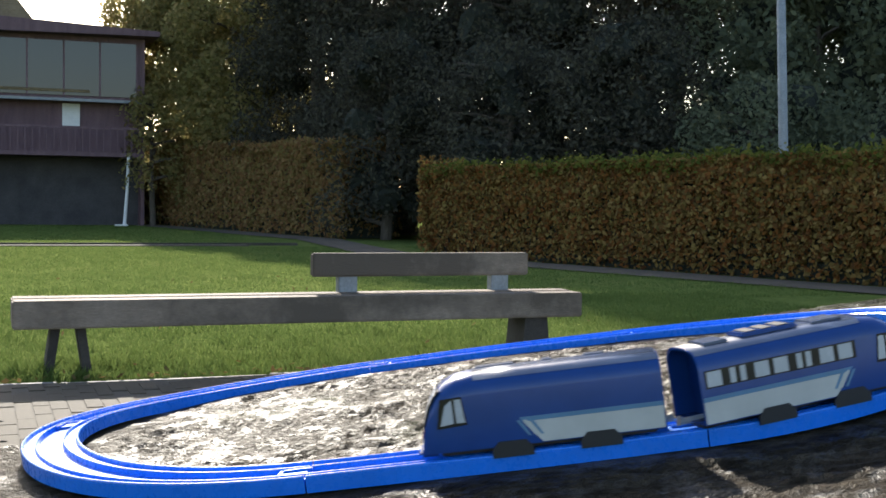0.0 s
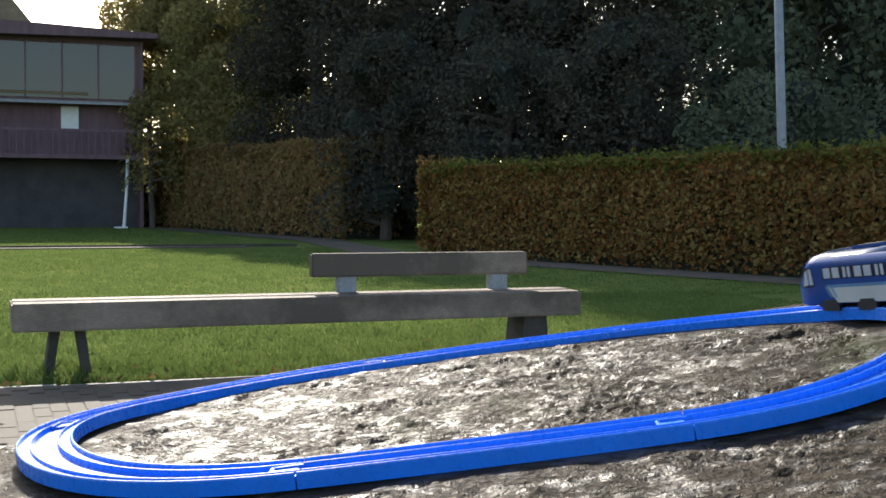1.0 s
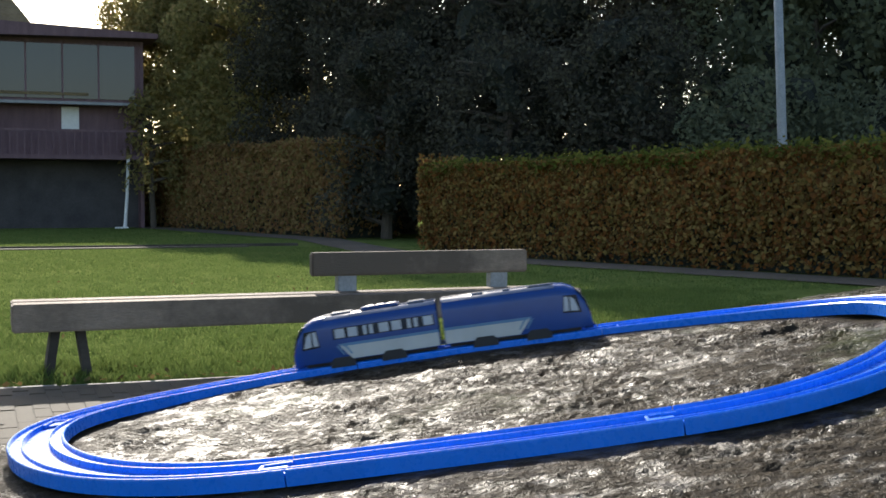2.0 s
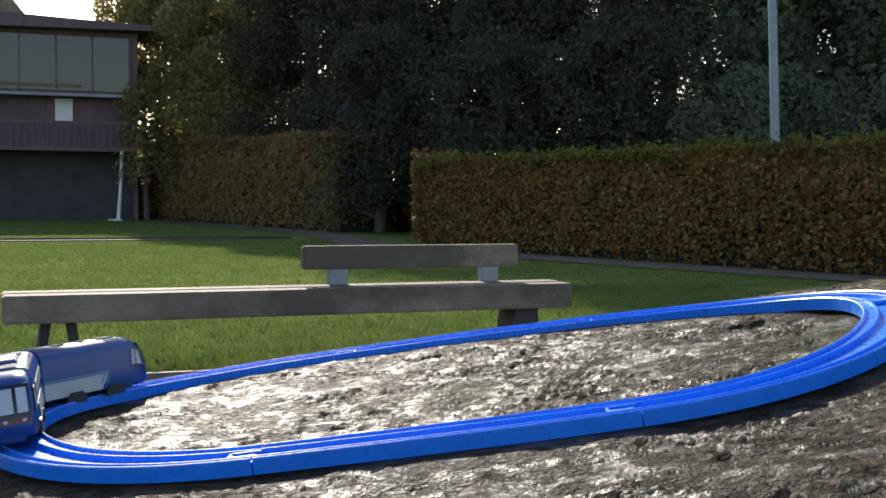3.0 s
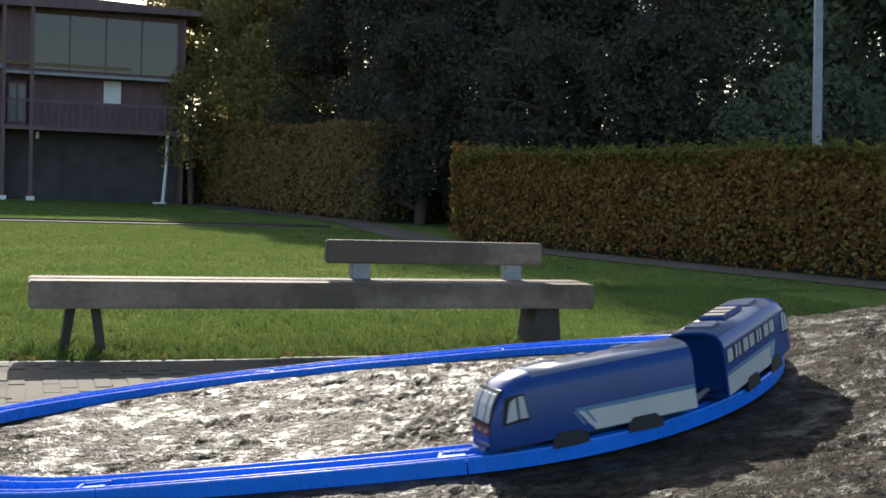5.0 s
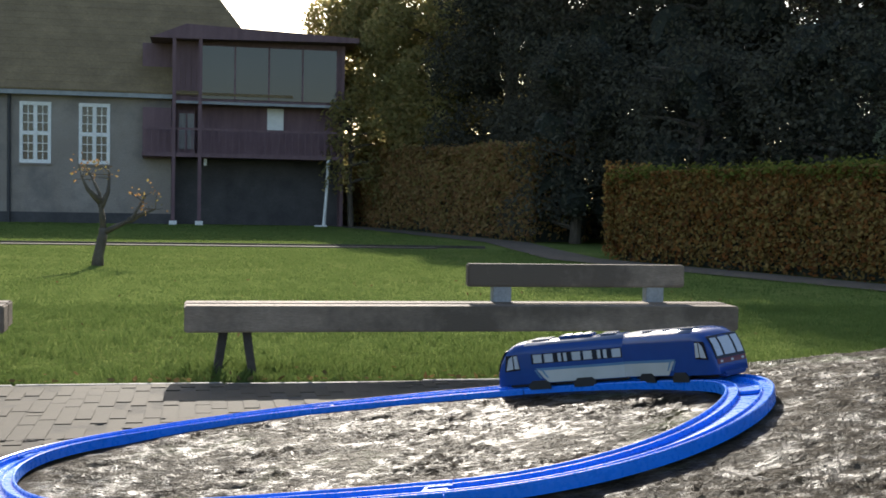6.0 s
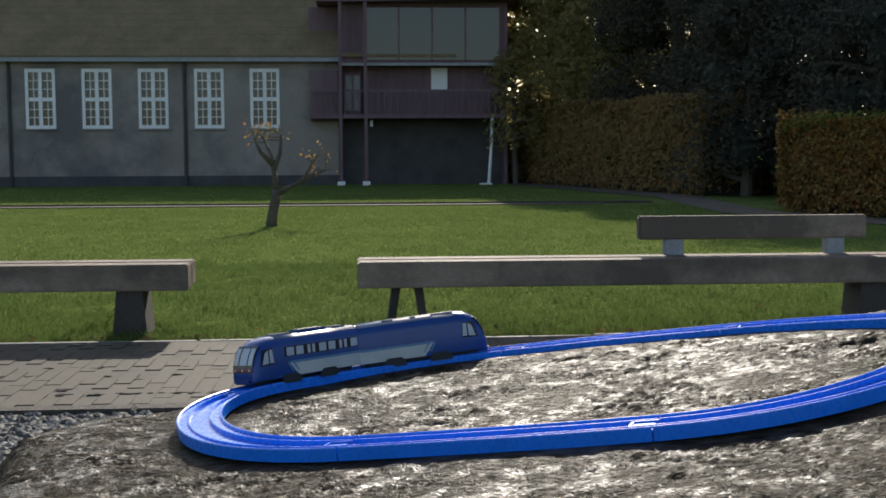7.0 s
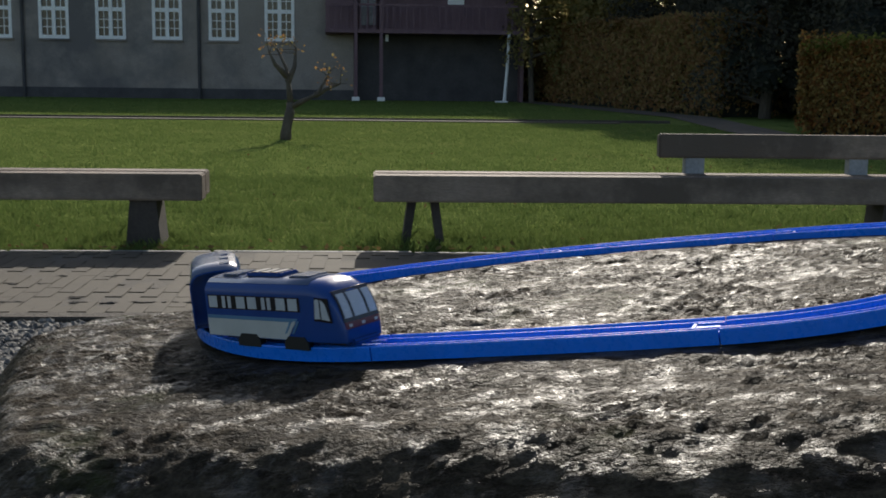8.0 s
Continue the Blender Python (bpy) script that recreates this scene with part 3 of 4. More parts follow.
def run(t):
    """Smooth distance at t, from the table."""
    i = min(max(int(np.searchsorted(RUN_T, t, side="right")) - 1, 0), len(RUN_T) - 2)

    def slope(k):
        a, b = max(k - 1, 0), min(k + 1, len(RUN_T) - 1)
        return (RUN_S[b] - RUN_S[a]) / (RUN_T[b] - RUN_T[a])
    h = RUN_T[i + 1] - RUN_T[i]
    u = (t - RUN_T[i]) / h
    return ((2 * u**3 - 3 * u**2 + 1) * RUN_S[i] + (u**3 - 2 * u**2 + u) * h * slope(i) + (-2 * u**3 + 3 * u**2) * RUN_S[i + 1] + (u**3 - u**2) * h * slope(i + 1))


def car_pose(s_mid, reverse):
    """A car whose two bogies stand on the centreline round s_mid."""
    p = []
    for ds in (0.024, -0.024):
        x, y, _ = centreline(s_mid + ds)
        p.append(Vector((x, y, sag(x, y) - 0.0012)))
    f = (p[0] - p[1]).normalized() * (-1 if reverse else 1)
    left = Vector((0, 0, 1)).cross(f).normalized()
    up = f.cross(left)
    m = Matrix((f, left, up)).transposed().to_4x4()
    m.translation = (p[0] + p[1]) / 2
    return TRACK @ m


def spacing(s):
    """Distance between the cars' middles: the coupling is pulled out uphill and closes downhill."""
    return 0.1296 + 0.0088 + 0.0045 * math.cos(2 * math.pi * (s - L / 2 - 0.1) / PER)


def motions():
    times = [k * 0.1 for k in range(81)]
    walk(lead_car, [(t, car_pose(run(t) - 0.0648, False)) for t in times])
    walk(tail_car, [(t, car_pose(run(t) - 0.0648 - spacing(run(t)), True)) for t in times])


# ---- benches ----
def bench(a0, a1, back, legs):
    e = empty("bench", site(a0, 5.25, 0.0), "long heavy weathered grey timber bench beside the path", "bench", "benches along the path")
    n = a1 - a0
    for k in range(2):
        bm = bmesh.new()
        cuboid(bm, 0, n, k * 0.148, k * 0.148 + 0.142, 0.262 + (0.012 if k else 0), 0.398 + 0.003 * (k % 2), 0.007)
        part("seat_beam", bm, CONCRETE, e)
    if back:
        b0, b1 = back[0] - a0, back[1] - a0
        bm = bmesh.new()
        cuboid(bm, b0, b1, 0.235, 0.300, 0.484, 0.612, 0.008)
        part("backrest", bm, CONCRETE, e)
        for p in back[2:]:
            bm = bmesh.new()
            cuboid(bm, p - a0, p - a0 + 0.105, 0.245, 0.31, 0.395, 0.56, 0.004)
            part("back_post", bm, STEEL, e, "grey steel backrest post")
    # legs: shade below the seat is painted into their concrete colour
    for a, style in legs:
        a -= a0
        if style == "block":
            bm = bmesh.new()
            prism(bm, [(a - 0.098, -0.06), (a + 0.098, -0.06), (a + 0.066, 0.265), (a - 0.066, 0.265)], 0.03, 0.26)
            part("leg_block", bm, CONCRETE_SHADED, e)
        else:
            for sgn in (-1, 1):
                bm = bmesh.new()
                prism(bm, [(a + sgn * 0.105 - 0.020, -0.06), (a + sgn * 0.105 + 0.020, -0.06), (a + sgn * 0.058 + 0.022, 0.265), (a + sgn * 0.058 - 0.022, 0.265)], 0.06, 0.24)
                part("leg", bm, CONCRETE_SHADED, e)
    return e


bench(-0.20, 2.83, (1.328, 2.60, 1.475, 2.375), [(0.06, "pair"), (2.56, "block")])
bench(-4.10, -1.07, None, [(-1.375, "block"), (-3.8, "pair")])


# ---- hedges ----
def hedge(name, p0, p1, depth, h0, h1, leaves, size, mats, label, seed, parts=("foliage", "crown")):
    """A clipped hedge from p0 to p1 (front line on the ground), leaning back by its depth."""
    gen = np.random.default_rng(seed)
    p0, p1 = Vector((*p0, 0)), Vector((*p1, 0))
    d = p1 - p0
    ln = d.length
    e = empty(name, pose(p0.x, p0.y, 0, 0, 0, math.degrees(math.atan2(d.y, d.x))), label, "hedge")
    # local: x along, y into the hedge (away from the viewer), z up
    # added opaque box, its dark colour standing in for shade between the leaves
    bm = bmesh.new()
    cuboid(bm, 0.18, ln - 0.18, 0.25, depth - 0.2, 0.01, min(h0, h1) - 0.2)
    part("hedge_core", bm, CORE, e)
    n = leaves
    u = gen.uniform(0, ln, n)
    hh = h0 + (h1 - h0) * u / ln
    kind = gen.uniform(0, 1, n)
    z = hh * gen.uniform(0.0, 1, n) ** 0.72 * 0.99
    bulge = 0.10 * vnoise(u, z, 0.9, seed) + 0.05 * vnoise(u, z, 0.25, seed + 1)
    y = 0.10 + bulge + np.abs(gen.normal(0, 0.09, n)) - 0.05 * np.sin(z / hh * math.pi)
    top = kind < 0.22
    y = np.where(top, gen.uniform(0, depth, n), y)
    z = np.where(top, hh - 0.06 + 0.07 * vnoise(u, y, 0.6, seed + 2) + gen.normal(0, 0.06, n), z)
    ends = (kind > 0.93)
    u = np.where(ends, np.where(gen.uniform(0, 1, n) < 0.5, gen.uniform(0, 0.15, n), ln - gen.uniform(0, 0.15, n)), u)
    y = np.where(ends, gen.uniform(0, depth, n), y)
    gap = (z < 0.10) & (gen.uniform(0, 1, n) < 0.3)
    c = np.stack([u, y, z], 1)
    nr = np.where(top[:, None], np.array([[0, -0.3, 1.0]]), np.array([[0, -1.0, 0.25]]))
    for sel, nm, mt in ((~top & ~gap, parts[0], mats[0]), (top, parts[1], mats[1])):
        v, f = leaf_cloud(c[sel], nr[sel], size, 0.62, 0.6, gen)
        o = mesh_object(nm, v, f, mt, e)
        o["kind"] = "stuff"
    # stems showing at the foot
    bm = bmesh.new()
    for k in range(int(ln / 0.35)):
        x = 0.2 + k * 0.35 + gen.uniform(-0.08, 0.08)
        tube(bm, [(x, 0.3, 0), (x + gen.uniform(-0.06, 0.06), 0.28, 0.5)], [0.022, 0.015], 5)
    o = part("stem", bm, BARK, e)
    o["kind"] = "stuff"
    return e


hedge("beech_hedge", (-0.95, 18.7), (9.2, 7.1), 1.0, 1.42, 1.64, 66000, 0.075, (HEDGE_R, HEDGE_G), "clipped beech hedge with copper-brown autumn leaves", 21)
hedge("beech_hedge", (-11.3, 37.6), (-2.9, 25.0), 1.6, 2.35, 2.15, 42000, 0.11, (HEDGE_L, HEDGE_L), "brownish clipped beech hedge in front of tall trees", 22)

# gravel path at the foot of the hedges
FOOT = [Vector(p) for p in ((-11.3, 37.6), (-2.9, 25.0), (-1.9, 21.6), (-0.95, 18.7), (9.2, 7.1), (12.0, 3.9))]
bm = bmesh.new()
rims = []
for k, p in enumerate(FOOT):
    d = (FOOT[min(k + 1, len(FOOT) - 1)] - FOOT[max(k - 1, 0)]).normalized()
    side = Vector((d.y, -d.x)) * (0.95 + 0.06 * math.sin(k * 2.3))
    rims.append((bm.verts.new((p.x, p.y, 0.014)), bm.verts.new((p.x + side.x, p.y + side.y, 0.014))))
for (a, b), (c, d) in zip(rims, rims[1:]):
    bm.faces.new((a, b, d, c))
tagged(link_mesh("hedge_path", bm, STRIP), "grey gravel path along the foot of the hedge", "path", kind="structure")

# lamp post behind the hedge
post = empty("lamp_post", pose(4.02, 14.76, 0, 0, 0, 0), "slightly leaning grey galvanised lamp post behind the hedge", "lamp post")
bm = bmesh.new()
tube(bm, [(0, 0, 0), (-0.05, 0, 1.2), (-0.26, 0, 6.2)], [0.066, 0.062, 0.049], 16)
part("pole", bm, STEEL, post, smooth=True)
bm = bmesh.new()
cuboid(bm, -0.62, -0.22, -0.09, 0.09, 6.18, 6.30, 0.02)
part("lamp_head", bm, STEEL, post)


# ---- trees ----
def tree(name, x, y, height, radius, foot, leaves, size, material, label, seed, cone=0.0, core=0.75, squash=1.0):
    gen = np.random.default_rng(seed)
    e = empty(name, pose(x, y, 0, 0, 0, gen.uniform(0, 360)), label, "tree")
    bm = bmesh.new()
    pts = [(0, 0, 0), (0.05, 0.02, height * 0.3), (0.1, -0.04, height * 0.6), (0.05, 0.0, height * 0.95)]
    tube(bm, pts, [radius * 0.09, radius * 0.075, radius * 0.05, 0.02], 9)
    for k in range(14):
        z = foot + (height - foot) * (0.05 + 0.85 * k / 14)
        a = gen.uniform(0, 6.28)
        r = radius * 0.7 * (1 - cone * z / height)
        tube(bm, [(0.04, 0, z), (math.cos(a) * r * 0.5, math.sin(a) * r * 0.5, z + 0.15 * r), (math.cos(a) * r, math.sin(a) * r, z + 0.2 * r)], [0.06, 0.04, 0.015], 5)
    part("trunk", bm, BARK, e)
    # crown: many clumps round the limbs
    clumps = 95
    cz = foot + (height - foot) * gen.uniform(0.0, 1, clumps) ** 0.9
    prof = np.clip(1 - cone * (cz - foot) / (height - foot), 0.12, 1) * np.clip((height - cz) / (0.22 * height), 0.15, 1) ** 0.5
    ca = gen.uniform(0, 6.283, clumps)
    cr = radius * prof * np.sqrt(gen.uniform(0.25, 1, clumps)) * gen.uniform(0.8, 1.12, clumps)
    cc = np.stack([np.cos(ca) * cr, np.sin(ca) * cr, cz], 1)
    rad = radius * gen.uniform(0.22, 0.42, clumps)
    which = gen.integers(0, clumps, leaves)
    dirs = gen.normal(0, 1, (leaves, 3))
    dirs /= np.linalg.norm(dirs, axis=1)[:, None]
    rr_ = rad[which] * gen.uniform(0.35, 1.0, leaves) ** 0.5
    c = cc[which] + dirs * rr_[:, None] * np.array([1, 1, squash])
    c[:, 2] = np.maximum(c[:, 2], 0.15)
    v, f = leaf_cloud(c, dirs, size, 0.55, 0.9, gen)
    mesh_object("crown", v, f, material, e)["kind"] = "stuff"
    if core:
        # added dark blobs that close the crown and stand in for its inner shade
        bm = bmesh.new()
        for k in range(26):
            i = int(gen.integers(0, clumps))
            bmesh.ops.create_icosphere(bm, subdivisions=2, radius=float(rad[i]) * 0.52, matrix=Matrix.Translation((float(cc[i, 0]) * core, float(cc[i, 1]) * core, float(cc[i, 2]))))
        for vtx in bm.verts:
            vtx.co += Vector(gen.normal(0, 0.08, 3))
        o = part("crown_shade_filler", bm, CORE, e)
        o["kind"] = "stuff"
    return e


tree("leafy_tree", -6.4, 40.5, 10.0, 2.4, 0.6, 30000, 0.17, GREENLEAF, "tall leafy green tree behind the others", 35, 0.15, 0.0)
DK = "tall dense dark evergreen tree behind the hedge"
tree("leafy_tree", -9.0, 36.6, 9.0, 2.2, 0.3, 56000, 0.15, GREENLEAF, "tall leafy green tree catching some sun, beside the hedge", 31, 0.15, 0.0)
tree("grey_green_tree", 6.6, 23.0, 5.5, 1.8, 0.1, 9000, 0.18, GREYLEAF, "grey-green shrub behind the beech hedge", 34, 0.1)
for k, (x, y, h, r) in enumerate([(-1.9, 25.2, 4.2, 1.5), (0.6, 23.2, 4.0, 1.6), (2.9, 21.6, 4.0, 1.6), (5.0, 19.8, 3.8, 1.5), (7.4, 18.0, 3.8, 1.6), (9.8, 16.0, 4.0, 1.7), (-3.0, 29.2, 4.2, 1.3)]):
    if x > 4:
        tree("grey_green_shrub", x, y, h * 0.72, r, 0.1, 12000, 0.1, GREYLEAF, "grey-green shrub behind the beech hedge", 110 + k, 0.1)
    else:
        tree("dark_shrub", x, y, h, r, 0.1, 14000, 0.1, DARKLEAF, "dark evergreen shrub behind the beech hedge", 110 + k, 0.1)
tree("young_leafy_tree", -9.2, 33.5, 3.9, 1.0, 1.2, 2600, 0.14, GREENLEAF, "young leafy green tree at the end of the annex", 33, 0.1, 0.0)
tree("leafy_tree", -6.9, 34.4, 10.0, 2.2, 0.6, 40000, 0.15, GREENLEAF, "green leafy tree beside dark evergreens", 32, 0.2, 0.0)
for k, (x, y, h, r) in enumerate([(-4.3, 32.0, 13, 2.6), (-1.6, 28.8, 14, 2.5), (-0.6, 30.5, 14, 3.0), (1.0, 26.5, 14, 2.6), (3.4, 27.5, 14, 2.8), (2.2, 32.5, 14, 3.2), (-3.4, 35.5, 12, 3.0), (4.9, 34.5, 14, 3.2), (7.6, 33.0, 14, 3.0)] ):
    tree("evergreen_tree", x, y, h, r, 0.3, 40000, 0.12, DARKLEAF, DK, 40 + k, 0.25)
for k, (x, y, h, r) in enumerate([(6.2, 25.0, 13, 2.5), (8.6, 22.5, 13, 2.6), (11.5, 20.5, 14, 2.8), (9.6, 27.5, 15, 3.0), (5.2, 31.0, 15, 3.0), (13.5, 25.0, 15, 3.0)]):
    tree("grey_green_tree", x, y, h, r, 0.4, 30000, 0.125, GREYLEAF, "tall grey-green tree with gaps of sky in its crown", 60 + k, 0.15, 0.4)

# young fruit tree on the lawn
fx, fy = site_xy(-1.39, 15.02)
fruit = empty("fruit_tree", pose(fx, fy, 0, 0, 0, SITE), "small pruned fruit tree with few yellow leaves on the lawn", "tree")
bm = bmesh.new()
tube(bm, [(0, 0, -0.05), (0.01, 0, 0.12), (0.06, 0, 0.36), (0.07, 0.02, 0.48)], [0.085, 0.070, 0.062, 0.055], 10)
trunk = part("trunk", bm, BARK, fruit, smooth=True)
limbs = [[(0.07, 0.02, 0.46), (0.05, 0, 0.68), (0.02, 0.02, 0.92), (-0.10, 0.03, 1.18)], [(0.07, 0.02, 0.42), (0.22, -0.03, 0.50), (0.42, -0.05, 0.60), (0.60, -0.02, 0.92)], [(0.04, 0, 0.75), (0.12, 0.1, 0.95), (0.14, 0.12, 1.2)], [(0.03, 0, 0.82), (-0.12, -0.06, 0.98), (-0.2, -0.08, 1.15)], [(0.40, -0.05, 0.59), (0.52, 0.04, 0.66), (0.72, 0.06, 0.74)]]
for lm in limbs:
    bm = bmesh.new()
    tube(bm, lm, list(np.linspace(0.045, 0.012, len(lm))), 7)
    part("limb", bm, BARK, fruit, smooth=True)
bm = bmesh.new()
tw = np.random.default_rng(5)
ends_ = []
for lm in limbs:
    for k in range(6):
        p = Vector(lm[-1]) * (1 - k * 0.06) + Vector(lm[-2]) * (k * 0.06)
        t_ = p + Vector((tw.normal(0, 0.12), tw.normal(0, 0.1), abs(tw.normal(0.1, 0.09))))
        tube(bm, [tuple(p), tuple(t_)], [0.006, 0.003], 4)
        ends_.append(t_)
part("twigs", bm, BARK, fruit)["kind"] = "stuff"
cl = np.repeat(np.array([tuple(p) for p in ends_]), 4, axis=0) + tw.normal(0, 0.06, (len(ends_) * 4, 3))
v, f = leaf_cloud(cl, np.tile([[0, -1, 0.3]], (len(cl), 1)), 0.045, 0.6, 0.9, tw)
mesh_object("leaves", v, f, HEDGE_L, fruit)["kind"] = "stuff"

# ---- the house ----
HB = 35.0
house = empty("house", site(0, HB), "long old plastered house with white windows and tiled roof", "house")
W0, W1, EAVE = -22.0, -0.9, 3.62
win_w, win_h, sill = 0.86, 1.74, 1.69
starts = [-3.485 - 1.62 * k for k in range(11)]
pieces = [(W0, W1, 0.30, sill), (W0, W1, sill + win_h, EAVE)]
prev = W0
for s in sorted(starts):
    pieces.append((prev, s, sill, sill + win_h))
    prev = s + win_w
pieces.append((prev, W1, sill, sill + win_h))
for k, (a0, a1, c0, c1) in enumerate(pieces):
    bm = bmesh.new()
    cuboid(bm, a0, a1, 0, 0.4, c0, c1)
    part("wall" if k < 2 else "wall_pier", bm, RENDERED, house, "grey-brown plastered wall with damp stains" if k == 0 else "")
bm = bmesh.new()
cuboid(bm, W0, W1, -0.02, 0.4, -0.3, 0.298)
part("plinth", bm, PLINTH, house, "black tarred plinth")
bm = bmesh.new()
cuboid(bm, W0, W1, 0.9, 1.0, 0, EAVE)
part("room_wall", bm, PLINTH, house)
for s in starts:
    bm = bmesh.new()
    z0, z1 = sill, sill + win_h
    for a0, a1, c0, c1 in ((s, s + 0.09, z0, z1), (s + win_w - 0.09, s + win_w, z0, z1), (s + 0.09, s + win_w - 0.09, z0, z0 + 0.10), (s + 0.09, s + win_w - 0.09, z1 - 0.10, z1)):
        cuboid(bm, a0, a1, -0.02, 0.10, c0, c1)
    cuboid(bm, s + win_w / 2 - 0.055, s + win_w / 2 + 0.055, -0.015, 0.09, z0 + 0.10, z1 - 0.10)
    cuboid(bm, s + 0.09, s + win_w - 0.09, -0.012, 0.085, z0 + win_h * 0.49 - 0.055, z0 + win_h * 0.49 + 0.055)
    wf = part("window", bm, FRAME, house, "white painted casement window with small panes")
    for col in (0, 1):
        for row in (0, 1):
            a0 = s + 0.09 if col == 0 else s + win_w / 2 + 0.055
            a1 = s + win_w / 2 - 0.055 if col == 0 else s + win_w - 0.09
            c0 = z0 + 0.10 if row == 0 else z0 + win_h * 0.49 + 0.055
            c1 = z0 + win_h * 0.49 - 0.055 if row == 0 else z1 - 0.10
            bm = bmesh.new()
            cuboid(bm, a0, a1, 0.05, 0.06, c0, c1)
            part("pane", bm, GLASS, wf)
            bm = bmesh.new()
            cuboid(bm, (a0 + a1) / 2 - 0.012, (a0 + a1) / 2 + 0.012, 0.030, 0.049, c0, c1)
            for k in (1, 2):
                zz = c0 + (c1 - c0) * k / 3
                cuboid(bm, a0, a1, 0.032, 0.048, zz - 0.011, zz + 0.011)
            part("glazing_bar", bm, FRAME, wf)
    bm = bmesh.new()
    cuboid(bm, s - 0.03, s + win_w + 0.03, -0.06, -0.021, z0 - 0.05, z0)
    part("sill", bm, RENDERED, wf)
bm = bmesh.new()
cuboid(bm, W0 - 0.2, W1 + 0.1, -0.30, 0.0, EAVE, EAVE + 0.12)
part("gutter", bm, STEEL, house, "pale metal gutter under the eaves")
for a in (-5.38, -10.42, -15.2):
    bm = bmesh.new()
    tube(bm, [(a, -0.06, 0.0), (a, -0.06, EAVE)], [0.05, 0.05], 10)
    part("downpipe", bm, PLINTH, house)
bm = bmesh.new()
a = [bm.verts.new((W0 - 0.2, y, z)) for y, z in ((-0.25, EAVE + 0.12), (4.1, EAVE + 4.45), (4.1, EAVE + 4.35), (-0.05, EAVE + 0.12))]
b = [bm.verts.new((2.43 if k in (0, 3) else -0.42, v.co.y, v.co.z)) for k, v in enumerate(a)]
bm.faces.new(a)
bm.faces.new(b[::-1])
for i in range(4):
    bm.faces.new((a[i], b[i], b[(i + 1) % 4], a[(i + 1) % 4]))
roof = part("roof", bm, DARKWOOD, house, "steep brown tiled roof")
for k in range(20):
    y0, y1 = -0.32 + k * 0.22, -0.32 + (k + 1) * 0.22 + 0.02
    z0 = EAVE + 0.13 + k * 0.22 * 1.02
    z1 = z0 + 0.24 * 1.02
    quad = [(y0, z0), (y1, z1), (y1, z1 + 0.035), (y0, z0 + 0.045)]
    bm = bmesh.new()
    right = 2.58 - 0.145 * k
    a = [bm.verts.new((W0 - 0.3, yy, zz)) for yy, zz in quad]
    b = [bm.verts.new((right - (0.158 if n in (1, 2) else 0), yy, zz)) for n, (yy, zz) in enumerate(quad)]
    bm.faces.new(a)
    bm.faces.new(b[::-1])
    for i in range(4):
        bm.faces.new((a[i], b[i], b[(i + 1) % 4], a[(i + 1) % 4]))
    part("tile_course", bm, TILE, roof)
bm = bmesh.new()
tri = [(2.58, -0.2, EAVE + 0.1), (2.58, 8.6, EAVE + 0.1), (-0.30, 4.2, EAVE + 4.5)]
top = [bm.verts.new(p) for p in tri]
low = [bm.verts.new((x - 0.15, y, z - 0.05)) for x, y, z in tri]
bm.faces.new(top)
bm.faces.new(low[::-1])
for i in range(3):
    bm.faces.new((top[i], low[i], low[(i + 1) % 3], top[(i + 1) % 3]))
part("hip", bm, TILE, house)
bm = bmesh.new()
cuboid(bm, 2.1, 2.4, 0.9, 8.0, 0, EAVE)
part("end_wall", bm, RENDERED, house)

# timber annex with balcony and overhanging flat roof
annex = empty("annex", site(0.05, HB - 0.25), "dark timber annex with balcony and overhanging flat roof", "annex")
bm = bmesh.new()
prism(bm, [(-1.55, 5.30), (-0.55, 5.72), (4.4, 5.52), (4.4, 5.38), (-0.55, 5.30)], -0.55, 4.4)
part("roof", bm, DARKWOOD, annex, "thin overhanging roof")
for k in range(32):
    bm = bmesh.new()
    cuboid(bm, -0.85 + k * 0.15, -0.85 + k * 0.15 + 0.145, 0.012 * (k % 2), 0.12, 3.58, 5.34)
    part("board", bm, DARKWOOD, annex)
bm = bmesh.new()
cuboid(bm, -0.10, 3.85, -0.03, 0.0, 3.66, 5.18)
glazing = part("wide_window", bm, GLASS, annex)
for a in (-0.16, 0.82, 1.80, 2.78, 3.80):
    bm = bmesh.new()
    cuboid(bm, a, a + 0.05, -0.05, -0.031, 3.64, 5.20)
    part("mullion", bm, DARKWOOD, glazing)
bm = bmesh.new()
cuboid(bm, -0.9, 3.95, -0.06, -0.002, 3.50, 3.58)
part("ledge", bm, STEEL, annex)
bm = bmesh.new()
cuboid(bm, -0.2, 3.9, 0.55, 0.7, 2.05, 3.56)
part("balcony_wall", bm, DARKWOOD, annex)
bm = bmesh.new()
cuboid(bm, -1.75, 3.95, -0.5, 0.7, 1.95, 2.06)
part("balcony_floor", bm, DARKWOOD, annex)
for a in [-1.7 + 0.19 * i for i in range(30)]:
    bm = bmesh.new()
    cuboid(bm, a, a + 0.03, -0.49, -0.46, 2.06, 2.72)
    part("baluster", bm, DARKWOOD, annex)
bm = bmesh.new()
cuboid(bm, -1.75, 3.95, -0.50, -0.45, 2.72, 2.78)
part("handrail", bm, DARKWOOD, annex)
for a in (-0.92, -0.19):
    bm = bmesh.new()
    cuboid(bm, a, a + 0.10, -0.52, -0.42, 0.0, 5.36)
    part("post", bm, DARKWOOD, annex)
    bm = bmesh.new()
    cuboid(bm, a - 0.06, a + 0.16, -0.58, -0.36, -0.05, 0.12, 0.01)
    part("post_footing", bm, FRAME, annex, "white concrete footing")
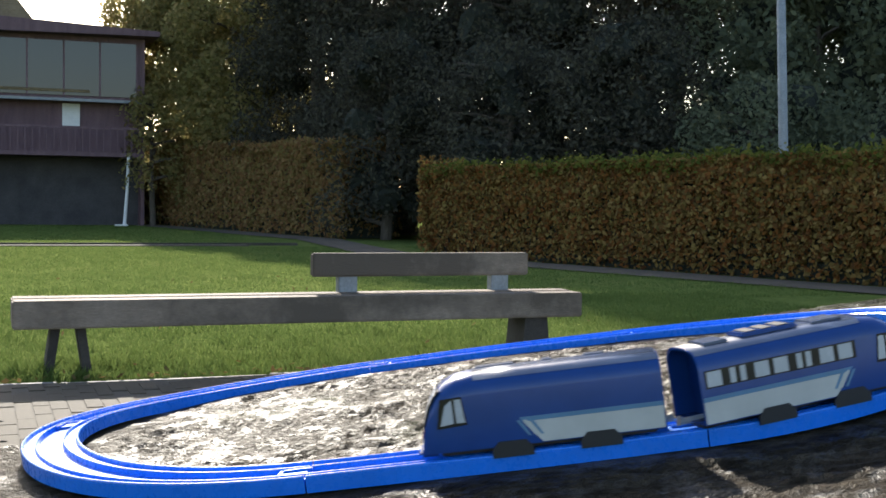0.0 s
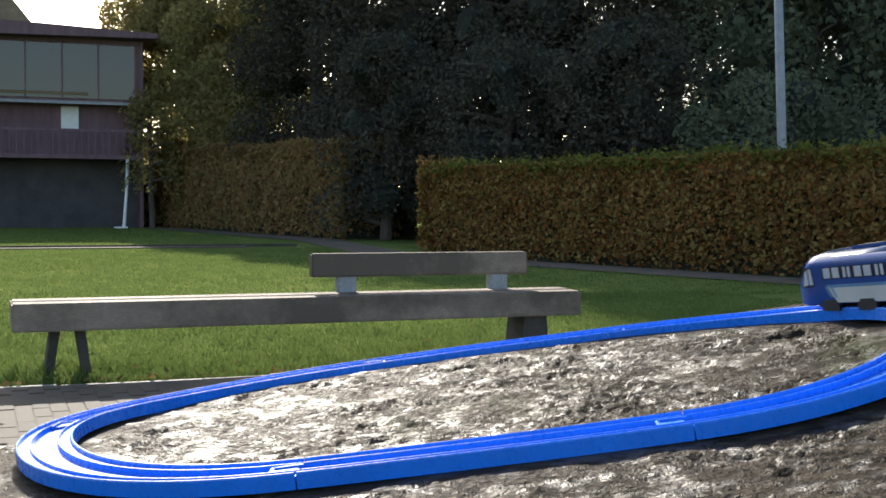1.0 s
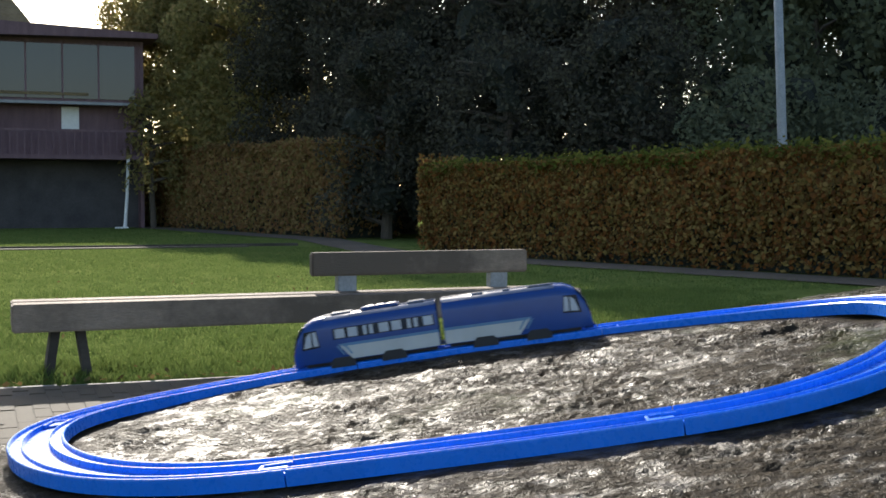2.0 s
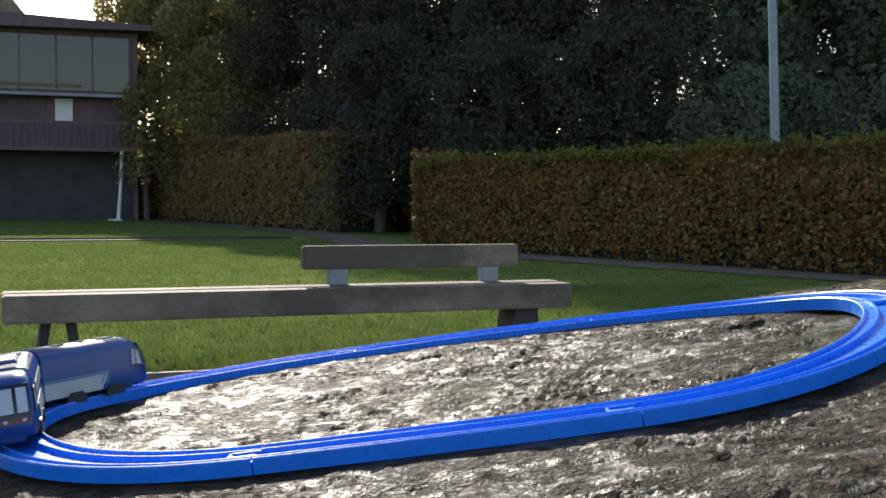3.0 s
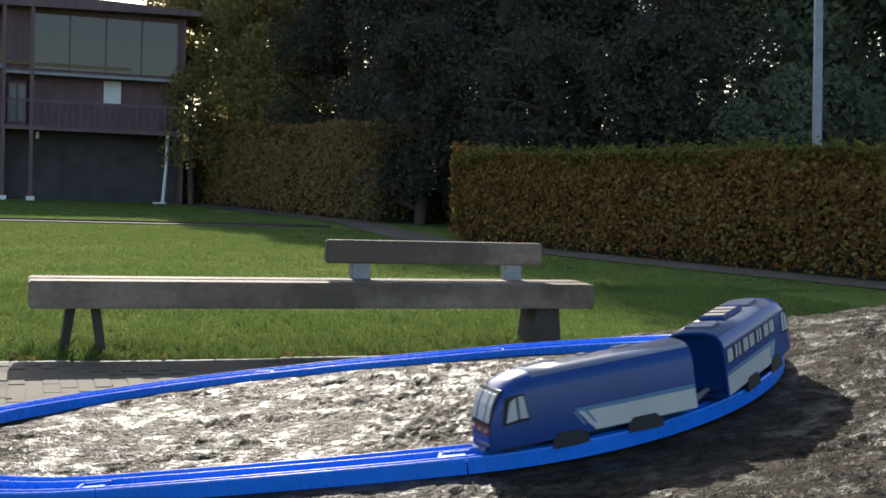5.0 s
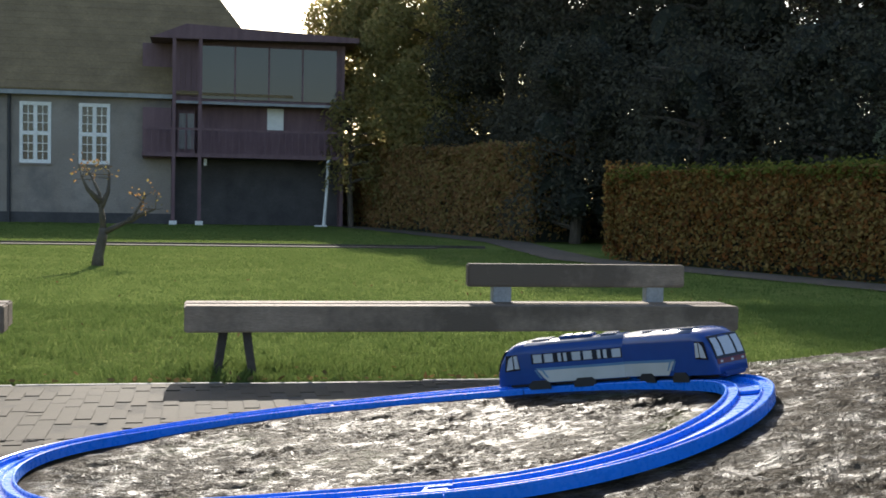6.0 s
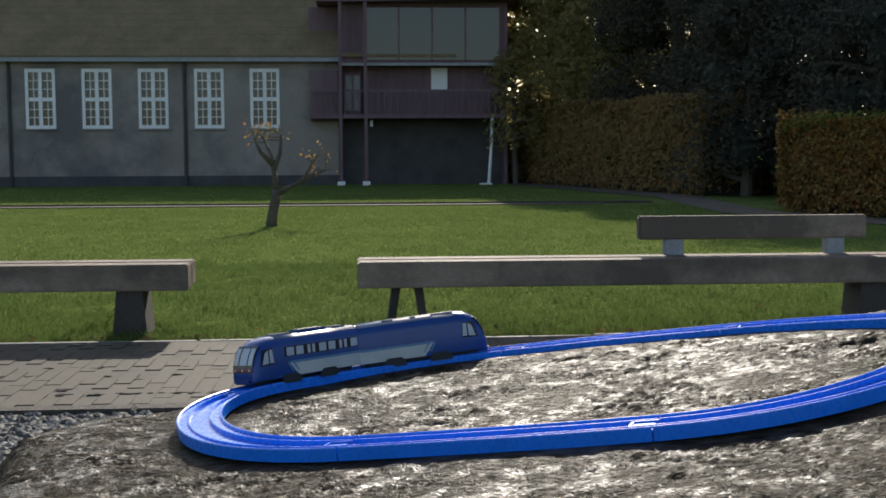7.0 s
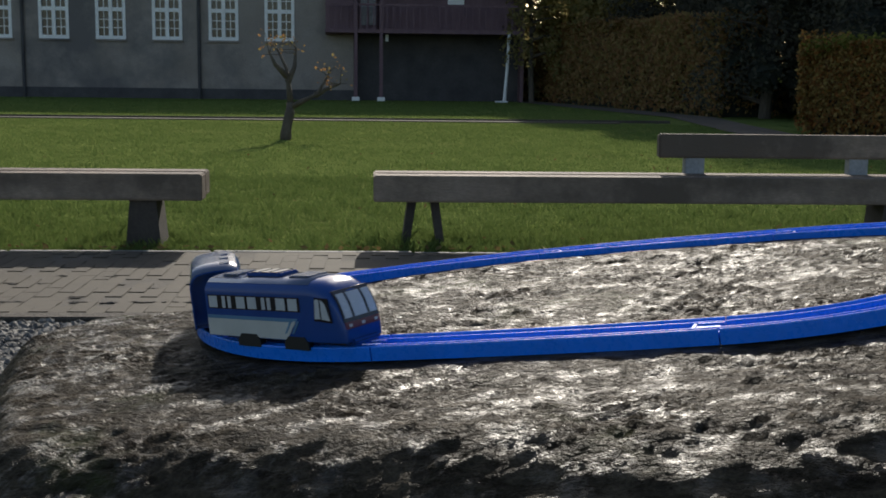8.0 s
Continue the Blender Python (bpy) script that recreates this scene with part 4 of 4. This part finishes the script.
bm = bmesh.new()
cuboid(bm, 1.82, 2.30, 0.50, 0.548, 2.82, 3.47)
part("white_window", bm, FRAME, annex, "white blind behind a small window")
bm = bmesh.new()
cuboid(bm, -0.80, -0.28, 0.46, 0.50, 2.07, 3.32)
door = part("balcony_door", bm, DARKWOOD, annex)
for a in (-0.74, -0.50):
    bm = bmesh.new()
    cuboid(bm, a, a + 0.19, 0.44, 0.456, 2.20, 3.24)
    part("pane", bm, CURTAIN, door, "pane with a pale curtain behind")
bm = bmesh.new()
cuboid(bm, -0.02, 0.07, -0.14, -0.04, 1.72, 1.92, 0.01)
part("wall_lamp", bm, FRAME, annex, "small white lamp under the balcony")
bm = bmesh.new()
cuboid(bm, 1.25, 2.05, 0.8, 0.84, 1.66, 1.82)
part("sign_board", bm, FRAME, annex)
bm = bmesh.new()
cuboid(bm, -1.8, 3.95, 0.72, 1.0, -0.1, 5.28)
part("core_wall", bm, DARKWOOD, annex)
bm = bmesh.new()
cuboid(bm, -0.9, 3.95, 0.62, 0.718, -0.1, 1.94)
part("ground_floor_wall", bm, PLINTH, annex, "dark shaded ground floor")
bm = bmesh.new()
cuboid(bm, -1.75, -0.95, -0.1, 0.24, 1.9, 3.35)
part("side_bay", bm, DARKWOOD, annex)
bm = bmesh.new()
cuboid(bm, 3.95, 4.05, 0.0, 4.2, -0.1, 5.34)
part("end_wall", bm, DARKWOOD, annex)
drain = empty("white_downpipe", site(3.50, HB - 0.75), "white painted downpipe at the end of the annex", "downpipe")
bm = bmesh.new()
tube(bm, [(0.10, 0, 2.0), (0.06, 0, 1.0), (0, 0, 0.12), (-0.02, -0.03, 0.0)], [0.045, 0.045, 0.05, 0.06], 10)
part("pipe", bm, FRAME, drain)
bm = bmesh.new()
cuboid(bm, -0.28, 0.08, -0.15, 0.1, 0.0, 0.05, 0.01)
part("foot", bm, FRAME, drain)


# ---- grass ----
def blades(name, n, a0, a1, b0, b1, h, w, label, seed, power=1.0):
    gen = np.random.default_rng(seed)
    a = gen.uniform(a0, a1, n)
    b = b0 + (b1 - b0) * gen.uniform(0, 1, n) ** power
    px, py = SU.x * a + SV.x * b, SU.y * a + SV.y * b
    keep = (b > 5.11)
    for p, q in zip(FOOT, FOOT[1:]):
        d = (q - p).normalized()
        along = (px - p.x) * d.x + (py - p.y) * d.y
        off = (px - p.x) * d.y - (py - p.y) * d.x
        keep &= ~((along > -0.2) & (along < (q - p).length + 0.2) & (off > -0.5) & (off < 0.92 + 0.12 * vnoise(px, py, 0.5, 5)))
    a, b = a[keep], b[keep]
    x = SU.x * a + SV.x * b
    y = SU.y * a + SV.y * b
    patch = 0.7 + 0.3 * vnoise(x, y, 0.6, seed) + 0.5 * vnoise(x, y, 0.14, seed + 1)
    near_edge = np.exp(-((b - 5.42) / 0.28) ** 2)
    hh = h * np.clip(patch, 0.3, 1.5) * gen.uniform(0.6, 1.25, len(a)) * (1 + 0.5 * near_edge)
    t = gen.uniform(0, 6.283, len(a))
    lean = gen.normal(0, 0.45, (len(a), 2)) * hh[:, None]
    ww = w * gen.uniform(0.6, 1.3, len(a))
    bx, by = np.cos(t) * ww, np.sin(t) * ww
    z0 = np.zeros(len(a)) - 0.005
    v = np.stack([np.stack([x - bx, y - by, z0], 1), np.stack([x + bx, y + by, z0], 1), np.stack([x + lean[:, 0] * 0.45 + bx * 0.7, y + lean[:, 1] * 0.45 + by * 0.7, hh * 0.62], 1), np.stack([x + lean[:, 0], y + lean[:, 1], hh], 1), np.stack([x + lean[:, 0] * 0.45 - bx * 0.7, y + lean[:, 1] * 0.45 - by * 0.7, hh * 0.62], 1)], 1).reshape(-1, 3)
    k = np.arange(len(a))[:, None] * 5
    f = [list(r) for r in (k + np.array([[0, 1, 2, 3, 4]]))]
    return tagged(mesh_object(name, v, f, GRASS), label, "grass", kind="stuff")


blades("grass", 150000, -5.5, 6.5, 5.14, 9.5, 0.042, 0.0030, "short green lawn grass beside the path", 81, 1.35)
for tuft_a, tuft_n in ((0.06, 2600), (2.50, 2600), (-1.36, 2600), (-3.8, 1800)):
    blades("grass_tuft", tuft_n, tuft_a - 0.38, tuft_a + 0.38, 5.18, 5.75, 0.055, 0.0035, "longer uncut grass round the bench leg", 84 + int(tuft_n / 100 + tuft_a), 1.0)
blades("grass", 120000, -9.0, 8.0, 9.0, 20.5, 0.030, 0.0055, "short green lawn grass", 82, 1.2)
blades("grass", 60000, -16.0, 5.0, 21.1, 34.5, 0.032, 0.010, "green lawn grass before the house", 83, 1.0)

# fallen leaves on the lawn and at its edge
gen = np.random.default_rng(91)
n = 420
a = gen.uniform(-5, 5, n)
b = np.where(gen.uniform(0, 1, n) < 0.75, 5.1 + np.abs(gen.normal(0, 0.06, n)), gen.uniform(5.2, 12, n))
c = np.stack([SU.x * a + SV.x * b, SU.y * a + SV.y * b, np.where(b < 5.2, 0.042, 0.06)], 1)
v, f = leaf_cloud(c, np.tile([[0, 0, 1.0]], (n, 1)), 0.04, 0.6, 0.5, gen)
tagged(mesh_object("fallen_leaves", v, f, YELLOWLEAF), "scattered fallen autumn leaves on the grass", "leaves", kind="stuff")

# ---- gravel ----
gen = np.random.default_rng(93)
bmi = bmesh.new()
bmesh.ops.create_icosphere(bmi, subdivisions=1, radius=1)
iv = np.array([v.co for v in bmi.verts])
ifc = np.array([[v.index for v in f.verts] for f in bmi.faces])
bmi.free()
n = 38000
near = gen.uniform(0, 1, n) < 0.7
a = np.where(near, gen.normal(-1.6, 0.95, n), gen.uniform(-5.1, 3.1, n))
b = np.where(near, 3.36 - np.abs(gen.normal(0, 1.3, n)), gen.uniform(-2.3, 3.35, n))
x, y = SU.x * a + SV.x * b, SU.y * a + SV.y * b
keep = ~((np.abs(x - 0.25) < 1.0) & (np.abs(y) < 0.7)) & (np.abs(a + 1.0) < 4.1) & (b > -2.35) & (b < 3.36)
x, y = x[keep], y[keep]
n = len(x)
r = gen.uniform(0.008, 0.019, n)
sc = np.stack([r * gen.uniform(0.8, 1.4, n), r * gen.uniform(0.8, 1.4, n), r * gen.uniform(0.5, 0.9, n)], 1)
ang = gen.uniform(0, 6.28, n)
bump_ = 1 + gen.normal(0, 0.16, (n, len(iv), 1))
p = iv[None] * bump_ * sc[:, None]
ca_, sa_ = np.cos(ang)[:, None], np.sin(ang)[:, None]
px = p[..., 0] * ca_ - p[..., 1] * sa_ + x[:, None]
py = p[..., 0] * sa_ + p[..., 1] * ca_ + y[:, None]
pz = p[..., 2] + (0.012 + sc[:, 2] * 0.7 + gen.uniform(0, 0.014, n))[:, None]
v = np.stack([px, py, pz], -1).reshape(-1, 3)
f = (ifc[None] + (np.arange(n) * len(iv))[:, None, None]).reshape(-1, 3)
tagged(mesh_object("gravel", v, f, STONE), "loose dark grey gravel stones beside the boulder", "gravel", kind="stuff")

# crumbs of moss and soil caught in the joints of the path
gen = np.random.default_rng(97)
n = 170
a = gen.uniform(-4.2, 0.6, n)
b = np.where(gen.uniform(0, 1, n) < 0.7, 3.74, 3.74 + 0.1 * gen.integers(1, 8, n)) + gen.normal(0, 0.006, n)
sc = np.stack([gen.uniform(0.008, 0.035, n), gen.uniform(0.004, 0.010, n), gen.uniform(0.002, 0.005, n)], 1)
p = iv[None] * (1 + gen.normal(0, 0.2, (n, len(iv), 1))) * sc[:, None] + np.stack([a, b, np.full(n, 0.031)], 1)[:, None]
f = (ifc[None] + (np.arange(n) * len(iv))[:, None, None]).reshape(-1, 3)
crumbs = tagged(mesh_object("moss_crumbs", p.reshape(-1, 3), f, SOIL), "dark crumbs of moss in joints of the path", "moss", kind="stuff")
crumbs.matrix_world = site(0, 0)

# ---- paving bricks ----
gen = np.random.default_rng(95)
bm = bmesh.new()
cuboid(bm, 0.0010, 0.0690, 0.0010, 0.1990, -0.03, 0.03, 0.002)
brick_me = bpy.data.meshes.new("brick")
bm.to_mesh(brick_me)
bm.free()
brick_me.materials.append(BRICKS)
far_v, far_f, count = [], [], 0
for k in range(195):
    for row in range(8):
        a0 = -7.0 + k * 0.07
        b0 = 3.46 + row * 0.2 + (0.1 if k % 2 else 0)
        b1 = min(b0 + 0.2, 5.06)
        dz = 0.0022 * math.sin(k * 12.9 + row * 78.2)
        if -2.9 < a0 < 0.2 and row >= 1 and b1 - b0 > 0.19 and count < 300:
            o = bpy.data.objects.new("brick", brick_me)
            scene.collection.objects.link(o)
            o.parent = pavement
            o.location = (a0, b0, dz)
            o.rotation_euler = (0.003 * math.sin(k * 3.1 + row), 0.004 * math.sin(k * 5.3 + row * 2), 0.008 * math.sin(k * 7.7 + row * 3))
            count += 1
        else:
            i = len(far_v)
            x0, x1, y0, y1, zt = a0 + 0.0010, a0 + 0.0690, b0 + 0.0010, b1 - 0.0010, 0.03 + dz
            far_v += [(x0, y0, 0), (x1, y0, 0), (x1, y1, 0), (x0, y1, 0), (x0, y0, zt), (x1, y0, zt), (x1, y1, zt), (x0, y1, zt)]
            far_f += [(i + 4, i + 5, i + 6, i + 7), (i, i + 1, i + 5, i + 4), (i + 1, i + 2, i + 6, i + 5), (i + 2, i + 3, i + 7, i + 6), (i + 3, i, i + 4, i + 7)]
o = mesh_object("bricks_beyond", far_v, far_f, BRICKS_I, pavement)
o["kind"] = "stuff"

motions()
